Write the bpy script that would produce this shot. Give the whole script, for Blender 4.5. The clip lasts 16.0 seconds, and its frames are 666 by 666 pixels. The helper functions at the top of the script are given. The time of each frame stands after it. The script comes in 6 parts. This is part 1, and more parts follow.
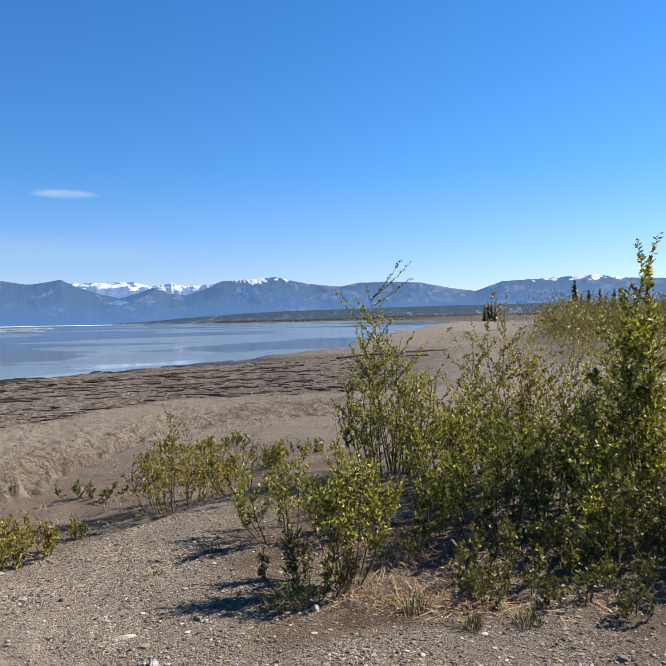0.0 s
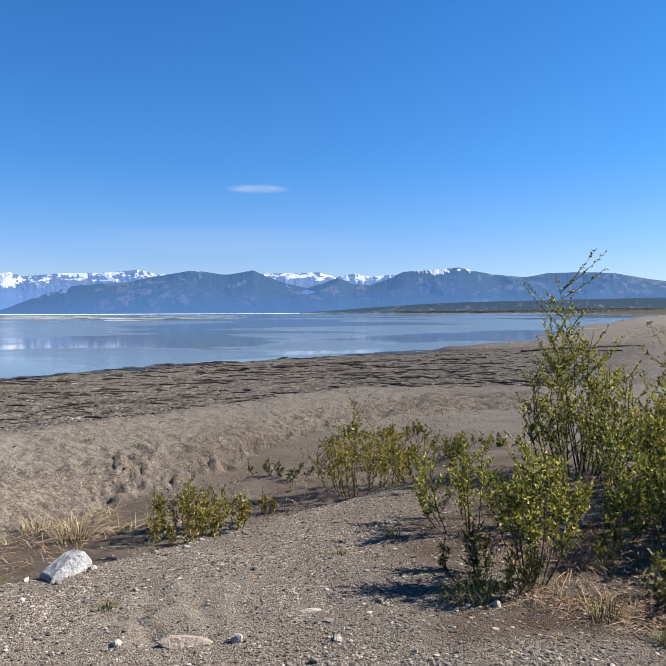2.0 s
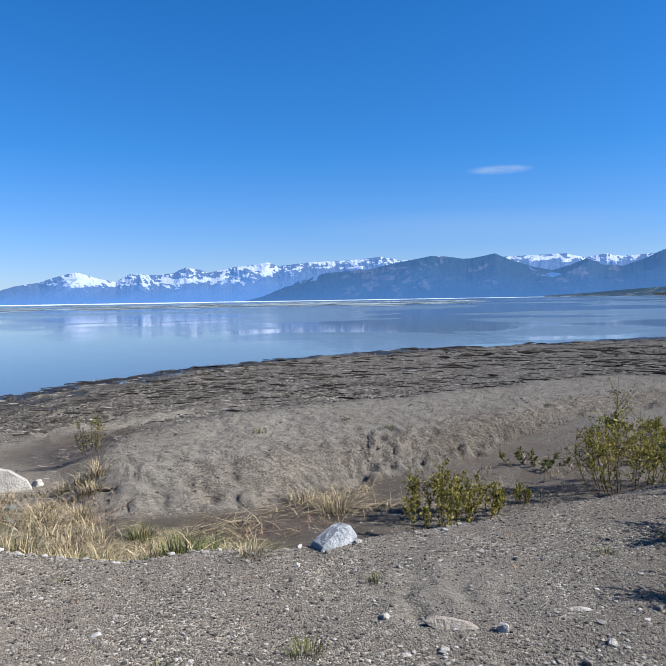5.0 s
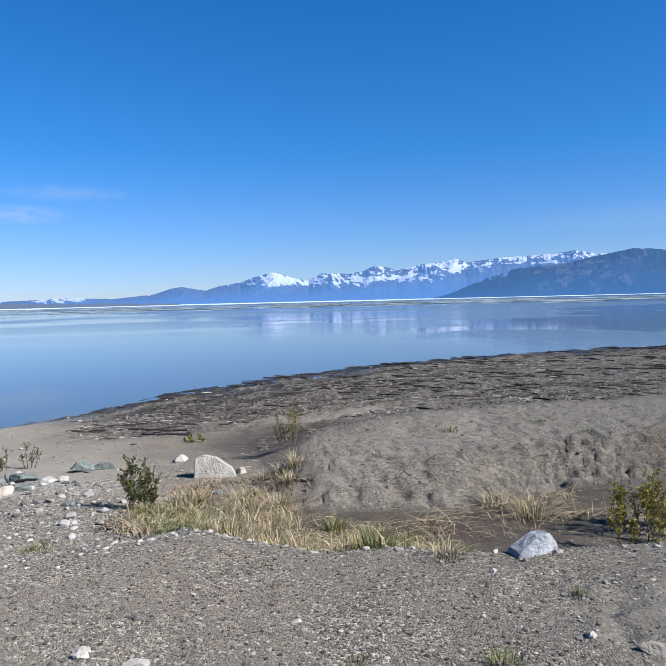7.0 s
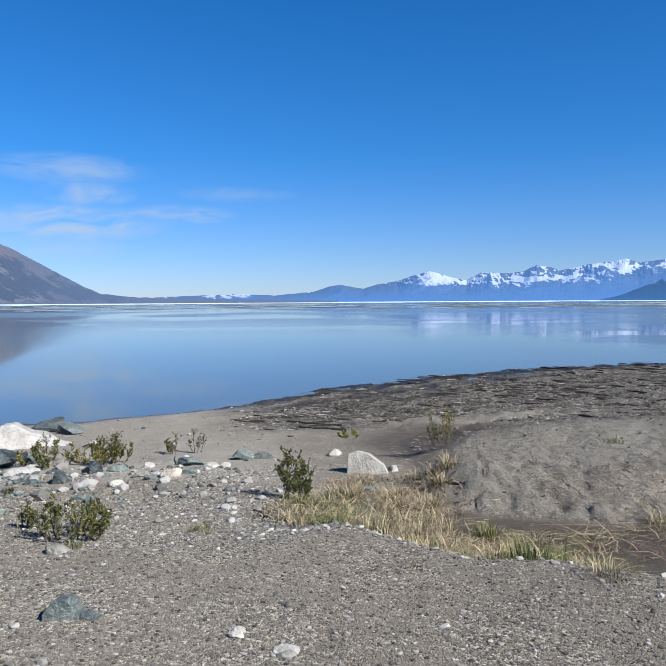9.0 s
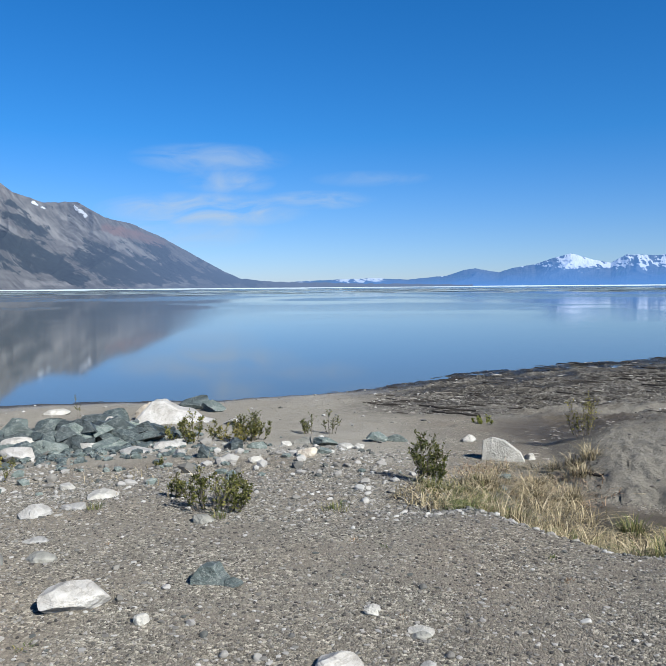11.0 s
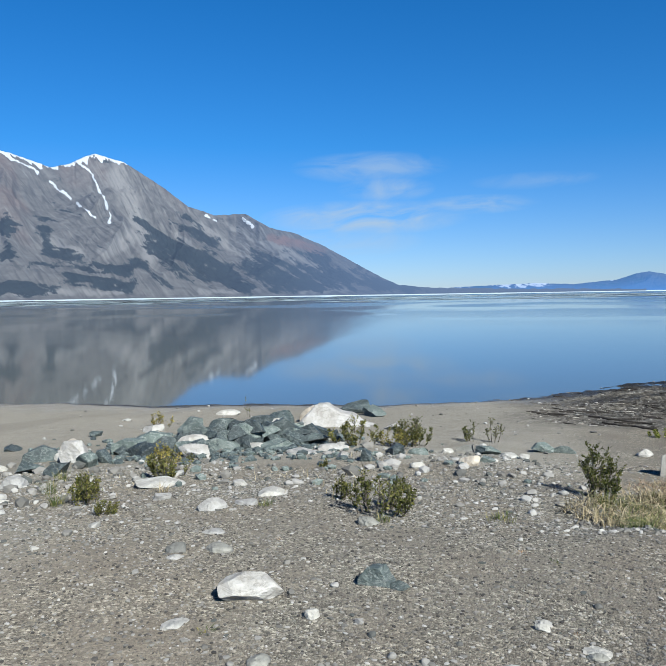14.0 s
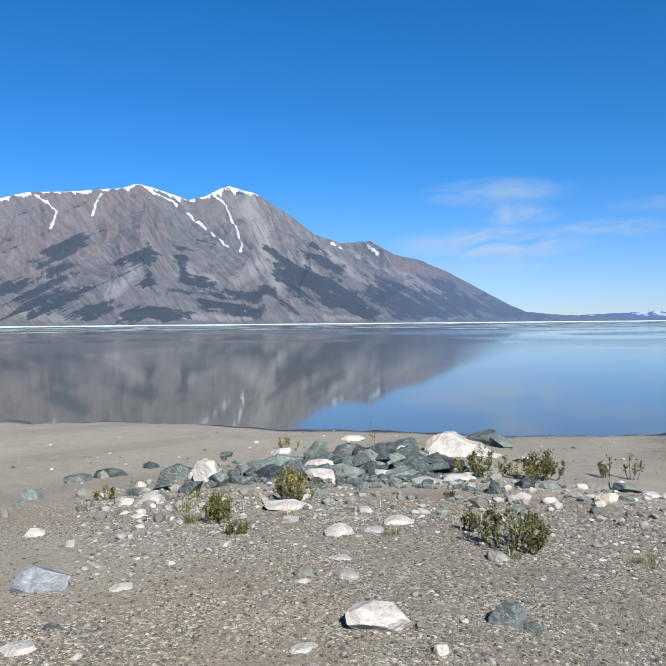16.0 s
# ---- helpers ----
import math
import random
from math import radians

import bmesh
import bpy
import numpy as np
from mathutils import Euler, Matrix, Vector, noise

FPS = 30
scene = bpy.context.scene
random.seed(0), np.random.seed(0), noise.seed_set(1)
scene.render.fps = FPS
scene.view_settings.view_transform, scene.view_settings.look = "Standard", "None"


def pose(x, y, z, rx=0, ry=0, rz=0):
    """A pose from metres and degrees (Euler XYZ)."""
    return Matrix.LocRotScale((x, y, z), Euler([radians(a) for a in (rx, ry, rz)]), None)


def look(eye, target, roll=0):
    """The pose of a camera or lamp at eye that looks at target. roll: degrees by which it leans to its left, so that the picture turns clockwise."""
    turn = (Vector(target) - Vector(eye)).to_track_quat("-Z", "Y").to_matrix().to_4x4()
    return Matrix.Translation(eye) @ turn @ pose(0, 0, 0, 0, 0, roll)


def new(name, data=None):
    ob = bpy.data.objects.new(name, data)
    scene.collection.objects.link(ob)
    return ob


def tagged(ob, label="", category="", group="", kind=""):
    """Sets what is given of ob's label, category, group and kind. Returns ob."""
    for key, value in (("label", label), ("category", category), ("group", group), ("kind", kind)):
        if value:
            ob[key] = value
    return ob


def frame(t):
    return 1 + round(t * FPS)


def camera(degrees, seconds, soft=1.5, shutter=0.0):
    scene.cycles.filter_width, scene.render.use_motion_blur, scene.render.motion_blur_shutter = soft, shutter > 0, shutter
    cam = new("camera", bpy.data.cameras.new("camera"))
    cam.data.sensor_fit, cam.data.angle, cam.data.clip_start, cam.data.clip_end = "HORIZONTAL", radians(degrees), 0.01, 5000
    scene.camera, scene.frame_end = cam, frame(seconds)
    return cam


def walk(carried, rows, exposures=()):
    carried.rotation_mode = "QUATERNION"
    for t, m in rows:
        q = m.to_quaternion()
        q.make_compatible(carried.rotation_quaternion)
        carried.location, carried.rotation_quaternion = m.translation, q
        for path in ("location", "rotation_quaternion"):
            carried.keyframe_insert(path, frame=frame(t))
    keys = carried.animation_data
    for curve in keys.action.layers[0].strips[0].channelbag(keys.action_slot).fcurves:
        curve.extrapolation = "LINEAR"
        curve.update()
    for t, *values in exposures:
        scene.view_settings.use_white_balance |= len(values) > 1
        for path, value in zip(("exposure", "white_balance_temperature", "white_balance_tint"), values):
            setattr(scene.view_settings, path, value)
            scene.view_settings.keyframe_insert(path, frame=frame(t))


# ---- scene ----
cam = camera(49.95, 16.0, soft=1.0)


def view(x, y, z, yaw, pitch, roll):
    """A pose from a place, a heading clockwise from +y, a pitch and a roll in degrees."""
    a, b = radians(yaw), radians(pitch)
    eye = Vector((x, y, z))
    way = Vector((math.sin(a) * math.cos(b), math.cos(a) * math.cos(b), math.sin(b)))
    return look(eye, eye + way, -roll)


PATH = [
    (0.0, 0.000, 0.000, 1.550, 48.58, -1.04, 1.03),
    (0.5, -0.004, -0.002, 1.548, 44.33, -1.10, 1.11),
    (1.0, -0.015, -0.005, 1.546, 41.42, -1.20, 0.65),
    (1.5, -0.023, -0.003, 1.548, 37.77, -1.43, 0.41),
    (2.0, -0.033, 0.003, 1.548, 34.14, -1.65, 0.19),
    (2.5, -0.051, -0.010, 1.548, 29.72, -1.88, 0.26),
    (3.0, -0.079, 0.016, 1.553, 25.71, -2.00, 0.28),
    (3.5, -0.098, 0.037, 1.550, 20.50, -2.07, 0.66),
    (3.7, -0.104, 0.043, 1.549, 19.27, -2.12, 0.72),
    (5.8, -0.164, 0.093, 1.556, 10.01, -2.89, 0.97),
    (6.0, -0.178, 0.102, 1.558, 8.08, -2.86, 0.99),
    (6.5, -0.191, 0.123, 1.551, 4.57, -2.90, 1.40),
    (7.0, -0.166, 0.123, 1.553, 0.00, -2.62, 1.39),
    (7.5, -0.155, 0.126, 1.555, -6.27, -2.59, 1.37),
    (8.0, -0.164, 0.131, 1.556, -8.66, -2.55, 0.95),
    (8.5, -0.162, 0.135, 1.553, -10.29, -2.52, 0.70),
    (9.0, -0.168, 0.137, 1.555, -12.44, -2.53, 0.36),
    (9.5, -0.163, 0.132, 1.558, -16.64, -2.71, 0.36),
    (9.7, -0.165, 0.132, 1.560, -18.05, -2.89, 0.39),
    (11.8, -0.202, 0.122, 1.537, -26.50, -3.90, 0.38),
    (12.0, -0.204, 0.115, 1.536, -27.76, -3.83, 0.36),
    (12.5, -0.200, 0.105, 1.541, -29.92, -3.81, 0.66),
    (13.0, -0.210, 0.099, 1.540, -32.21, -3.75, 0.65),
    (13.5, -0.219, 0.097, 1.541, -34.10, -3.60, 0.85),
    (14.0, -0.220, 0.085, 1.546, -35.68, -3.09, 0.89),
    (14.5, -0.225, 0.072, 1.551, -37.79, -2.32, 0.91),
    (15.0, -0.230, 0.060, 1.551, -40.91, -1.48, 0.83),
    (15.5, -0.239, 0.058, 1.552, -43.66, -1.08, 0.73),
    (16.0, -0.250, 0.057, 1.552, -45.52, -0.85, 0.53),
]
walk(cam, [(row[0], view(*row[1:])) for row in PATH],
     exposures=[(0.0, 1.66, 7600, 15), (2.5, 1.49, 6850, 13), (4.0, 1.38, 6350, 11), (6.0, 1.30, 6150, 11), (9.0, 1.16, 6100, 9), (12.5, 1.09, 6120, 4), (14.5, 1.07, 6050, 3), (16.0, 1.20, 6280, 8)])


# ---- daylight ----
SUN_AZ, SUN_EL = 114.0, 38.0
world = bpy.data.worlds.new("sky")
scene.world = world
world.use_nodes = True
wn, wl = world.node_tree.nodes, world.node_tree.links
wn.clear()
sky = wn.new("ShaderNodeTexSky")
sky.sky_type, sky.sun_disc = "NISHITA", False
sky.sun_elevation, sky.sun_rotation = radians(SUN_EL), radians(SUN_AZ)
sky.altitude, sky.air_density, sky.dust_density, sky.ozone_density = 780, 1.0, 0.2, 1.6


def sky_math(op, a, b=0.0, clamp=False):
    n = wn.new("ShaderNodeMath")
    n.operation, n.use_clamp = op, clamp
    for socket, v in zip(n.inputs, (a, b)):
        if isinstance(v, bpy.types.NodeSocket):
            wl.new(v, socket)
        else:
            socket.default_value = v
    return n.outputs[0]


def sky_ramp(fac, *stops):
    n = wn.new("ShaderNodeValToRGB")
    while len(n.color_ramp.elements) < len(stops):
        n.color_ramp.elements.new(0.5)
    for e, (p, c) in zip(n.color_ramp.elements, stops):
        e.position = p
        e.color = (*c, 1.0) if isinstance(c, tuple) else (c, c, c, 1.0)
    wl.new(fac, n.inputs[0])
    return n.outputs[0]


def sky_mix(fac, a, b, mode="MIX"):
    n = wn.new("ShaderNodeMix")
    n.data_type, n.blend_type = "RGBA", mode
    for socket, v in ((n.inputs["Factor"], fac), (n.inputs["A"], a), (n.inputs["B"], b)):
        if isinstance(v, bpy.types.NodeSocket):
            wl.new(v, socket)
        else:
            socket.default_value = (*v, 1.0) if isinstance(v, tuple) else v
    return n.outputs["Result"]


# the clear northern air is bluer than the model, most of all high up
way = wn.new("ShaderNodeTexCoord").outputs["Generated"]
parts = wn.new("ShaderNodeSeparateXYZ")
wl.new(way, parts.inputs[0])
high = sky_math("MAXIMUM", parts.outputs[2], 0.0)
tint = sky_ramp(high, (0.0, (0.84, 1.03, 1.62)), (0.07, (0.69, 1.005, 1.60)), (0.20, (0.34, 1.00, 1.71)), (0.45, (0.21, 1.00, 1.80)), (1.0, (0.15, 0.66, 1.20)))
blue = sky_mix(1.0, sky.outputs[0], tint, "MULTIPLY")

# thin cirrus: heading and elevation in degrees
heading = sky_math("MULTIPLY", sky_math("ARCTAN2", parts.outputs[0], parts.outputs[1]), 57.2958)
rise = sky_math("MULTIPLY", sky_math("ARCSINE", parts.outputs[2]), 57.2958)


def cloud_patch(az, el, wide, tall, sharp=1.0):
    u = sky_math("DIVIDE", sky_math("SUBTRACT", heading, az), wide)
    v = sky_math("DIVIDE", sky_math("SUBTRACT", rise, el), tall)
    d = sky_math("ADD", sky_math("MULTIPLY", u, u), sky_math("MULTIPLY", v, v))
    return sky_math("MULTIPLY", sky_math("SUBTRACT", 1.0, d, True), sharp)


flat = wn.new("ShaderNodeCombineXYZ")
wl.new(sky_math("MULTIPLY", heading, 0.20), flat.inputs[0])
wl.new(sky_math("ADD", sky_math("MULTIPLY", rise, 0.62), sky_math("MULTIPLY", heading, -0.06)), flat.inputs[1])
wisp = wn.new("ShaderNodeTexNoise")
for key, value in (("Scale", 1.0), ("Detail", 7.0), ("Roughness", 0.55), ("Distortion", 0.9)):
    wisp.inputs[key].default_value = value
wl.new(flat.outputs[0], wisp.inputs["Vector"])
wisps = sky_ramp(wisp.outputs["Fac"], (0.34, 0.0), (0.66, 1.0))
veil = sky_math("MAXIMUM", cloud_patch(-33.0, 6.0, 8.5, 1.5, 1.35), cloud_patch(-32.5, 9.9, 6.5, 1.3, 0.65))
for spot in ((-31.3, 8.2, 4.0, 1.1, 0.75), (-24.2, 6.8, 5.0, 0.8, 0.85), (-36.0, 4.2, 8.0, 1.5, 0.6), (-20.0, 8.4, 5.0, 0.7, 0.3)):
    veil = sky_math("MAXIMUM", veil, cloud_patch(*spot))
veil = sky_math("MULTIPLY", veil, wisps)
streak = cloud_patch(28.2, 9.7, 2.9, 0.42, 1.0)
streak = sky_math("MULTIPLY", sky_math("MULTIPLY", streak, streak), sky_math("ADD", 0.25, sky_math("MULTIPLY", wisps, 0.6)))
streak = sky_math("MAXIMUM", streak, cloud_patch(26.0, 5.6, 14.0, 1.3, 0.08))
cloud = sky_math("MAXIMUM", sky_math("MULTIPLY", veil, 0.75), streak)
whole = sky_mix(cloud, blue, (7.0, 8.2, 9.8))
back = wn.new("ShaderNodeBackground")
back.inputs["Strength"].default_value = 0.034
wout = wn.new("ShaderNodeOutputWorld")
wl.new(whole, back.inputs["Color"])
wl.new(back.outputs[0], wout.inputs["Surface"])

sun = new("sun", bpy.data.lights.new("sun", "SUN"))
sun.data.energy, sun.data.angle, sun.data.color = 5.0, radians(0.53), (1.0, 0.945, 0.86)
sun.matrix_world = look((60 * math.sin(radians(SUN_AZ)), 60 * math.cos(radians(SUN_AZ)), 60 * math.tan(radians(SUN_EL))), (0, 0, 0))


# ---- materials ----
class Nodes:
    """A small builder for one node material."""

    def __init__(self, name):
        self.mat = bpy.data.materials.new(name)
        self.mat.use_nodes = True
        self.nodes, self.links = self.mat.node_tree.nodes, self.mat.node_tree.links
        self.bsdf = self.nodes["Principled BSDF"]
        self.out = self.nodes["Material Output"]

    def add(self, kind, **values):
        node = self.nodes.new(kind)
        for key, value in values.items():
            self.put(node.inputs[key.replace("_", " ")], value)
        return node

    def put(self, socket, value):
        if isinstance(value, bpy.types.NodeSocket):
            self.links.new(value, socket)
        elif isinstance(value, tuple) and len(value) == 3 and socket.type == "RGBA":
            socket.default_value = (*value, 1.0)
        else:
            socket.default_value = value

    def coords(self, kind="Object", scale=None, turn=None):
        c = self.nodes.new("ShaderNodeTexCoord").outputs[kind]
        if scale is None and turn is None:
            return c
        m = self.nodes.new("ShaderNodeMapping")
        self.links.new(c, m.inputs["Vector"])
        if scale is not None:
            m.inputs["Scale"].default_value = scale
        if turn is not None:
            m.inputs["Rotation"].default_value = turn
        return m.outputs[0]

    def noise(self, scale, detail=4.0, rough=0.55, vector=None, distortion=0.0):
        n = self.add("ShaderNodeTexNoise", Scale=scale, Detail=detail, Roughness=rough, Distortion=distortion)
        self.links.new(vector or self.coords(), n.inputs["Vector"])
        return n.outputs["Fac"]

    def cells(self, scale, vector=None, feature="F1"):
        n = self.add("ShaderNodeTexVoronoi", Scale=scale)
        n.feature = feature
        self.links.new(vector or self.coords(), n.inputs["Vector"])
        return n

    def ramp(self, fac, *stops):
        n = self.nodes.new("ShaderNodeValToRGB")
        e = n.color_ramp.elements
        while len(e) < len(stops):
            e.new(0.5)
        for k, (p, c) in enumerate(stops):
            e[k].position = p
            e[k].color = (*c, 1.0) if isinstance(c, tuple) else (c, c, c, 1.0)
        self.links.new(fac, n.inputs["Fac"])
        return n.outputs["Color"]

    def mix(self, fac, a, b, mode="MIX"):
        n = self.nodes.new("ShaderNodeMix")
        n.data_type, n.blend_type = "RGBA", mode
        self.put(n.inputs["Factor"], fac)
        self.put(n.inputs["A"], a)
        self.put(n.inputs["B"], b)
        return n.outputs["Result"]

    def math(self, op, a, b=0.0, clamp=False):
        n = self.nodes.new("ShaderNodeMath")
        n.operation, n.use_clamp = op, clamp
        self.put(n.inputs[0], a)
        self.put(n.inputs[1], b)
        return n.outputs[0]

    def attr(self, name):
        n = self.nodes.new("ShaderNodeAttribute")
        n.attribute_name = name
        return n.outputs["Fac"]

    def chance(self):
        return self.nodes.new("ShaderNodeObjectInfo").outputs["Random"]

    def island(self):
        return self.nodes.new("ShaderNodeNewGeometry").outputs["Random Per Island"]

    def bump(self, height, strength=0.5, distance=0.02):
        n = self.add("ShaderNodeBump", Height=height, Strength=strength, Distance=distance)
        self.links.new(n.outputs[0], self.bsdf.inputs["Normal"])
        return n

    def finish(self, color=None, rough=0.8, specular=0.3, **more):
        if color is not None:
            self.put(self.bsdf.inputs["Base Color"], color)
        self.put(self.bsdf.inputs["Roughness"], rough)
        self.put(self.bsdf.inputs["Specular IOR Level"], specular)
        for key, value in more.items():
            self.put(self.bsdf.inputs[key.replace("_", " ")], value)
        return self.mat


def ground_material():
    m = Nodes("shore_ground")
    p = m.coords()
    stir = m.add("ShaderNodeTexNoise", Scale=38.0, Detail=3.0)
    m.links.new(p, stir.inputs["Vector"])
    loose_p = m.nodes.new("ShaderNodeVectorMath")
    loose_p.operation = "MULTIPLY_ADD"
    m.links.new(stir.outputs["Color"], loose_p.inputs[0])
    loose_p.inputs[1].default_value = (0.022, 0.022, 0.022)
    m.links.new(p, loose_p.inputs[2])
    grain = m.cells(66.0, loose_p.outputs[0])
    fine = m.cells(125.0, loose_p.outputs[0])
    big = m.noise(0.7, 5, 0.6, p)
    mid = m.noise(6.0, 5, 0.6, p)
    tiny = m.noise(220.0, 3, 0.6, p)
    # gravel: many small stones of mixed greys in a grey-brown silt
    sep = m.nodes.new("ShaderNodeSeparateColor")
    m.links.new(grain.outputs["Color"], sep.inputs[0])
    sep2 = m.nodes.new("ShaderNodeSeparateColor")
    m.links.new(fine.outputs["Color"], sep2.inputs[0])
    stones = m.ramp(sep.outputs[0], (0.0, (0.040, 0.036, 0.032)), (0.35, (0.135, 0.118, 0.102)), (0.7, (0.30, 0.268, 0.234)), (0.88, (0.54, 0.49, 0.43)), (1.0, (0.92, 0.86, 0.77)))
    stones2 = m.ramp(sep2.outputs[1], (0.0, (0.06, 0.054, 0.05)), (0.5, (0.19, 0.172, 0.152)), (1.0, (0.44, 0.41, 0.365)))
    gravel = m.mix(1.0, m.mix(0.5, stones, stones2), (1.62, 1.63, 1.59), "MULTIPLY")
    silt = m.ramp(tiny, (0.25, (0.27, 0.237, 0.204)), (0.75, (0.42, 0.372, 0.322)))
    wash = m.noise(1.6, 4, 0.6, p, 0.6)
    gravel = m.mix(m.ramp(wash, (0.42, 0.0), (0.60, 0.7)), gravel, silt)
    gravel = m.mix(m.ramp(mid, (0.54, 0.0), (0.74, 0.5)), gravel, silt)
    gravel = m.mix(m.ramp(m.noise(0.45, 4, 0.6, p, 0.8), (0.42, 0.0), (0.66, 0.35)), gravel, m.mix(1.0, gravel, (1.05, 0.95, 0.86), "MULTIPLY"))
    # dry sand of the bank, wet mud of the ditch, dark shingle of the strand
    sand = m.mix(m.ramp(mid, (0.3, 0.0), (0.75, 1.0)), (0.470, 0.434, 0.385), (0.372, 0.345, 0.306))
    sand = m.mix(m.math("MULTIPLY", m.attr("scarp"), m.ramp(mid, (0.25, 0.35), (0.55, 1.0))), sand, (0.505, 0.448, 0.385))
    sand = m.mix(m.math("MULTIPLY", m.attr("body"), m.ramp(m.noise(3.2, 5, 0.62, m.coords("Object", (1.0, 2.6, 1.0), (0, 0, 0.7)), 0.6), (0.40, 0.40), (0.54, 0.0))), sand, (0.320, 0.297, 0.262))
    sand = m.mix(m.ramp(tiny, (0.3, 0.0), (0.8, 0.5)), sand, (0.27, 0.242, 0.206))
    sand = m.mix(m.math("MULTIPLY", m.ramp(sep.outputs[2], (0.80, 0.0), (0.9, 1.0)), 0.30), sand, stones)
    drift = m.noise(0.16, 5, 0.62, m.coords("Object", (1.0, 0.30, 1.0), (0, 0, 0.55)), 1.2)   # pale washed lanes across the beach
    sand = m.mix(m.ramp(drift, (0.53, 0.0), (0.60, 0.45)), sand, (0.58, 0.545, 0.49))
    sand = m.mix(m.ramp(drift, (0.36, 0.4), (0.44, 0.0)), sand, (0.25, 0.228, 0.196))
    mud = m.mix(m.ramp(mid, (0.3, 0.0), (0.7, 1.0)), (0.104, 0.086, 0.068), (0.150, 0.125, 0.101))
    # drift lines of the strand run along the water
    along = m.nodes.new("ShaderNodeCombineXYZ")
    m.links.new(m.math("MULTIPLY", m.attr("heading"), 0.40), along.inputs[0])
    m.links.new(m.math("MULTIPLY", m.attr("inshore"), 2.2), along.inputs[1])
    lines = m.noise(1.0, 6, 0.68, along.outputs[0], 0.7)
    along2 = m.nodes.new("ShaderNodeCombineXYZ")
    m.links.new(m.math("MULTIPLY", m.attr("heading"), 2.4), along2.inputs[0])
    m.links.new(m.math("MULTIPLY", m.attr("inshore"), 7.0), along2.inputs[1])
    flecks = m.noise(1.0, 4, 0.7, along2.outputs[0], 0.4)
    shade = m.math("ADD", lines, m.math("MULTIPLY", m.math("SUBTRACT", m.attr("strand"), 0.5), 0.42))
    shingle = m.ramp(shade, (0.34, (0.034, 0.030, 0.027)), (0.44, (0.110, 0.098, 0.086)), (0.54, (0.235, 0.214, 0.190)), (0.66, (0.40, 0.374, 0.340)))
    shingle = m.mix(m.ramp(flecks, (0.53, 0.0), (0.60, 0.85)), shingle, (0.34, 0.312, 0.28))
    shingle = m.mix(m.ramp(flecks, (0.38, 0.9), (0.46, 0.0)), shingle, (0.022, 0.020, 0.018))
    cobbly = m.cells(15.0, loose_p.outputs[0])
    sep3 = m.nodes.new("ShaderNodeSeparateColor")
    m.links.new(cobbly.outputs["Color"], sep3.inputs[0])
    speck = m.ramp(sep3.outputs[0], (0.0, (0.030, 0.026, 0.023)), (0.45, (0.115, 0.100, 0.086)), (0.78, (0.27, 0.245, 0.218)), (1.0, (0.66, 0.63, 0.58)))
    shingle = m.mix(0.5, shingle, speck)
    shingle = m.mix(m.attr("wet"), shingle, (0.036, 0.034, 0.032))
    wild = m.mix(m.ramp(big, (0.35, 0.0), (0.65, 1.0)), (0.060, 0.064, 0.036), (0.125, 0.112, 0.070))
    c = m.mix(m.attr("sand"), gravel, sand)
    c = m.mix(m.attr("mud"), c, mud)
    c = m.mix(m.attr("shelf"), c, shingle)
    c = m.mix(m.attr("litter"), c, m.mix(m.ramp(tiny, (0.3, 0.0), (0.7, 1.0)), (0.10, 0.066, 0.042), (0.24, 0.165, 0.105)))
    c = m.mix(m.attr("wild"), c, wild)
    c = m.mix(m.ramp(big, (0.30, 0.20), (0.70, 0.0)), c, m.mix(0.5, c, (0.10, 0.09, 0.08)))
    loose = m.math("SUBTRACT", 1.0, m.math("MULTIPLY", m.math("MAXIMUM", m.attr("sand"), m.attr("mud")), 0.75))
    h = m.math("MULTIPLY", m.math("SUBTRACT", 1.0, grain.outputs["Distance"]), m.math("MULTIPLY", loose, 0.65))
    h = m.math("ADD", h, m.math("MULTIPLY", m.math("SUBTRACT", 1.0, fine.outputs["Distance"]), m.math("MULTIPLY", loose, 0.5)))
    h = m.math("ADD", h, m.math("MULTIPLY", mid, 0.8))
    h = m.math("ADD", h, m.math("MULTIPLY", tiny, 0.2))
    clod = m.noise(11.0, 7, 0.7, p, 0.3)
    split = m.ramp(m.noise(3.6, 7, 0.62, m.coords("Object", (1.0, 1.3, 2.4)), 0.5), (0.485, 0.0), (0.505, 1.0))
    h = m.math("ADD", h, m.math("MULTIPLY", clod, m.math("MULTIPLY", m.attr("sand"), 3.2)))
    crack = m.ramp(m.noise(7.0, 6, 0.66, m.coords("Object", (1.0, 1.2, 1.8), (0, 0, 0.4)), 1.1), (0.470, 1.0), (0.492, 0.0), (0.503, 0.0), (0.525, 1.0))
    pits = m.ramp(m.noise(16.0, 4, 0.6, p, 0.4), (0.34, 0.0), (0.42, 1.0))
    h = m.math("ADD", h, m.math("MULTIPLY", m.math("ADD", crack, pits), m.math("MULTIPLY", m.attr("scarp"), 2.4)))
    h = m.math("ADD", h, m.math("MULTIPLY", pits, m.math("MULTIPLY", m.attr("body"), 1.1)))
    h = m.math("ADD", h, m.math("MULTIPLY", split, m.math("MULTIPLY", m.attr("scarp"), 2.2)))
    h = m.math("ADD", h, m.math("MULTIPLY", m.math("ADD", lines, m.math("MULTIPLY", flecks, 0.8)), m.math("MULTIPLY", m.attr("shelf"), 4.0)))
    h = m.math("ADD", h, m.math("MULTIPLY", m.math("SUBTRACT", 1.0, cobbly.outputs["Distance"]), m.math("MULTIPLY", m.attr("shelf"), 2.0)))
    m.bump(h, 0.9, 0.022)
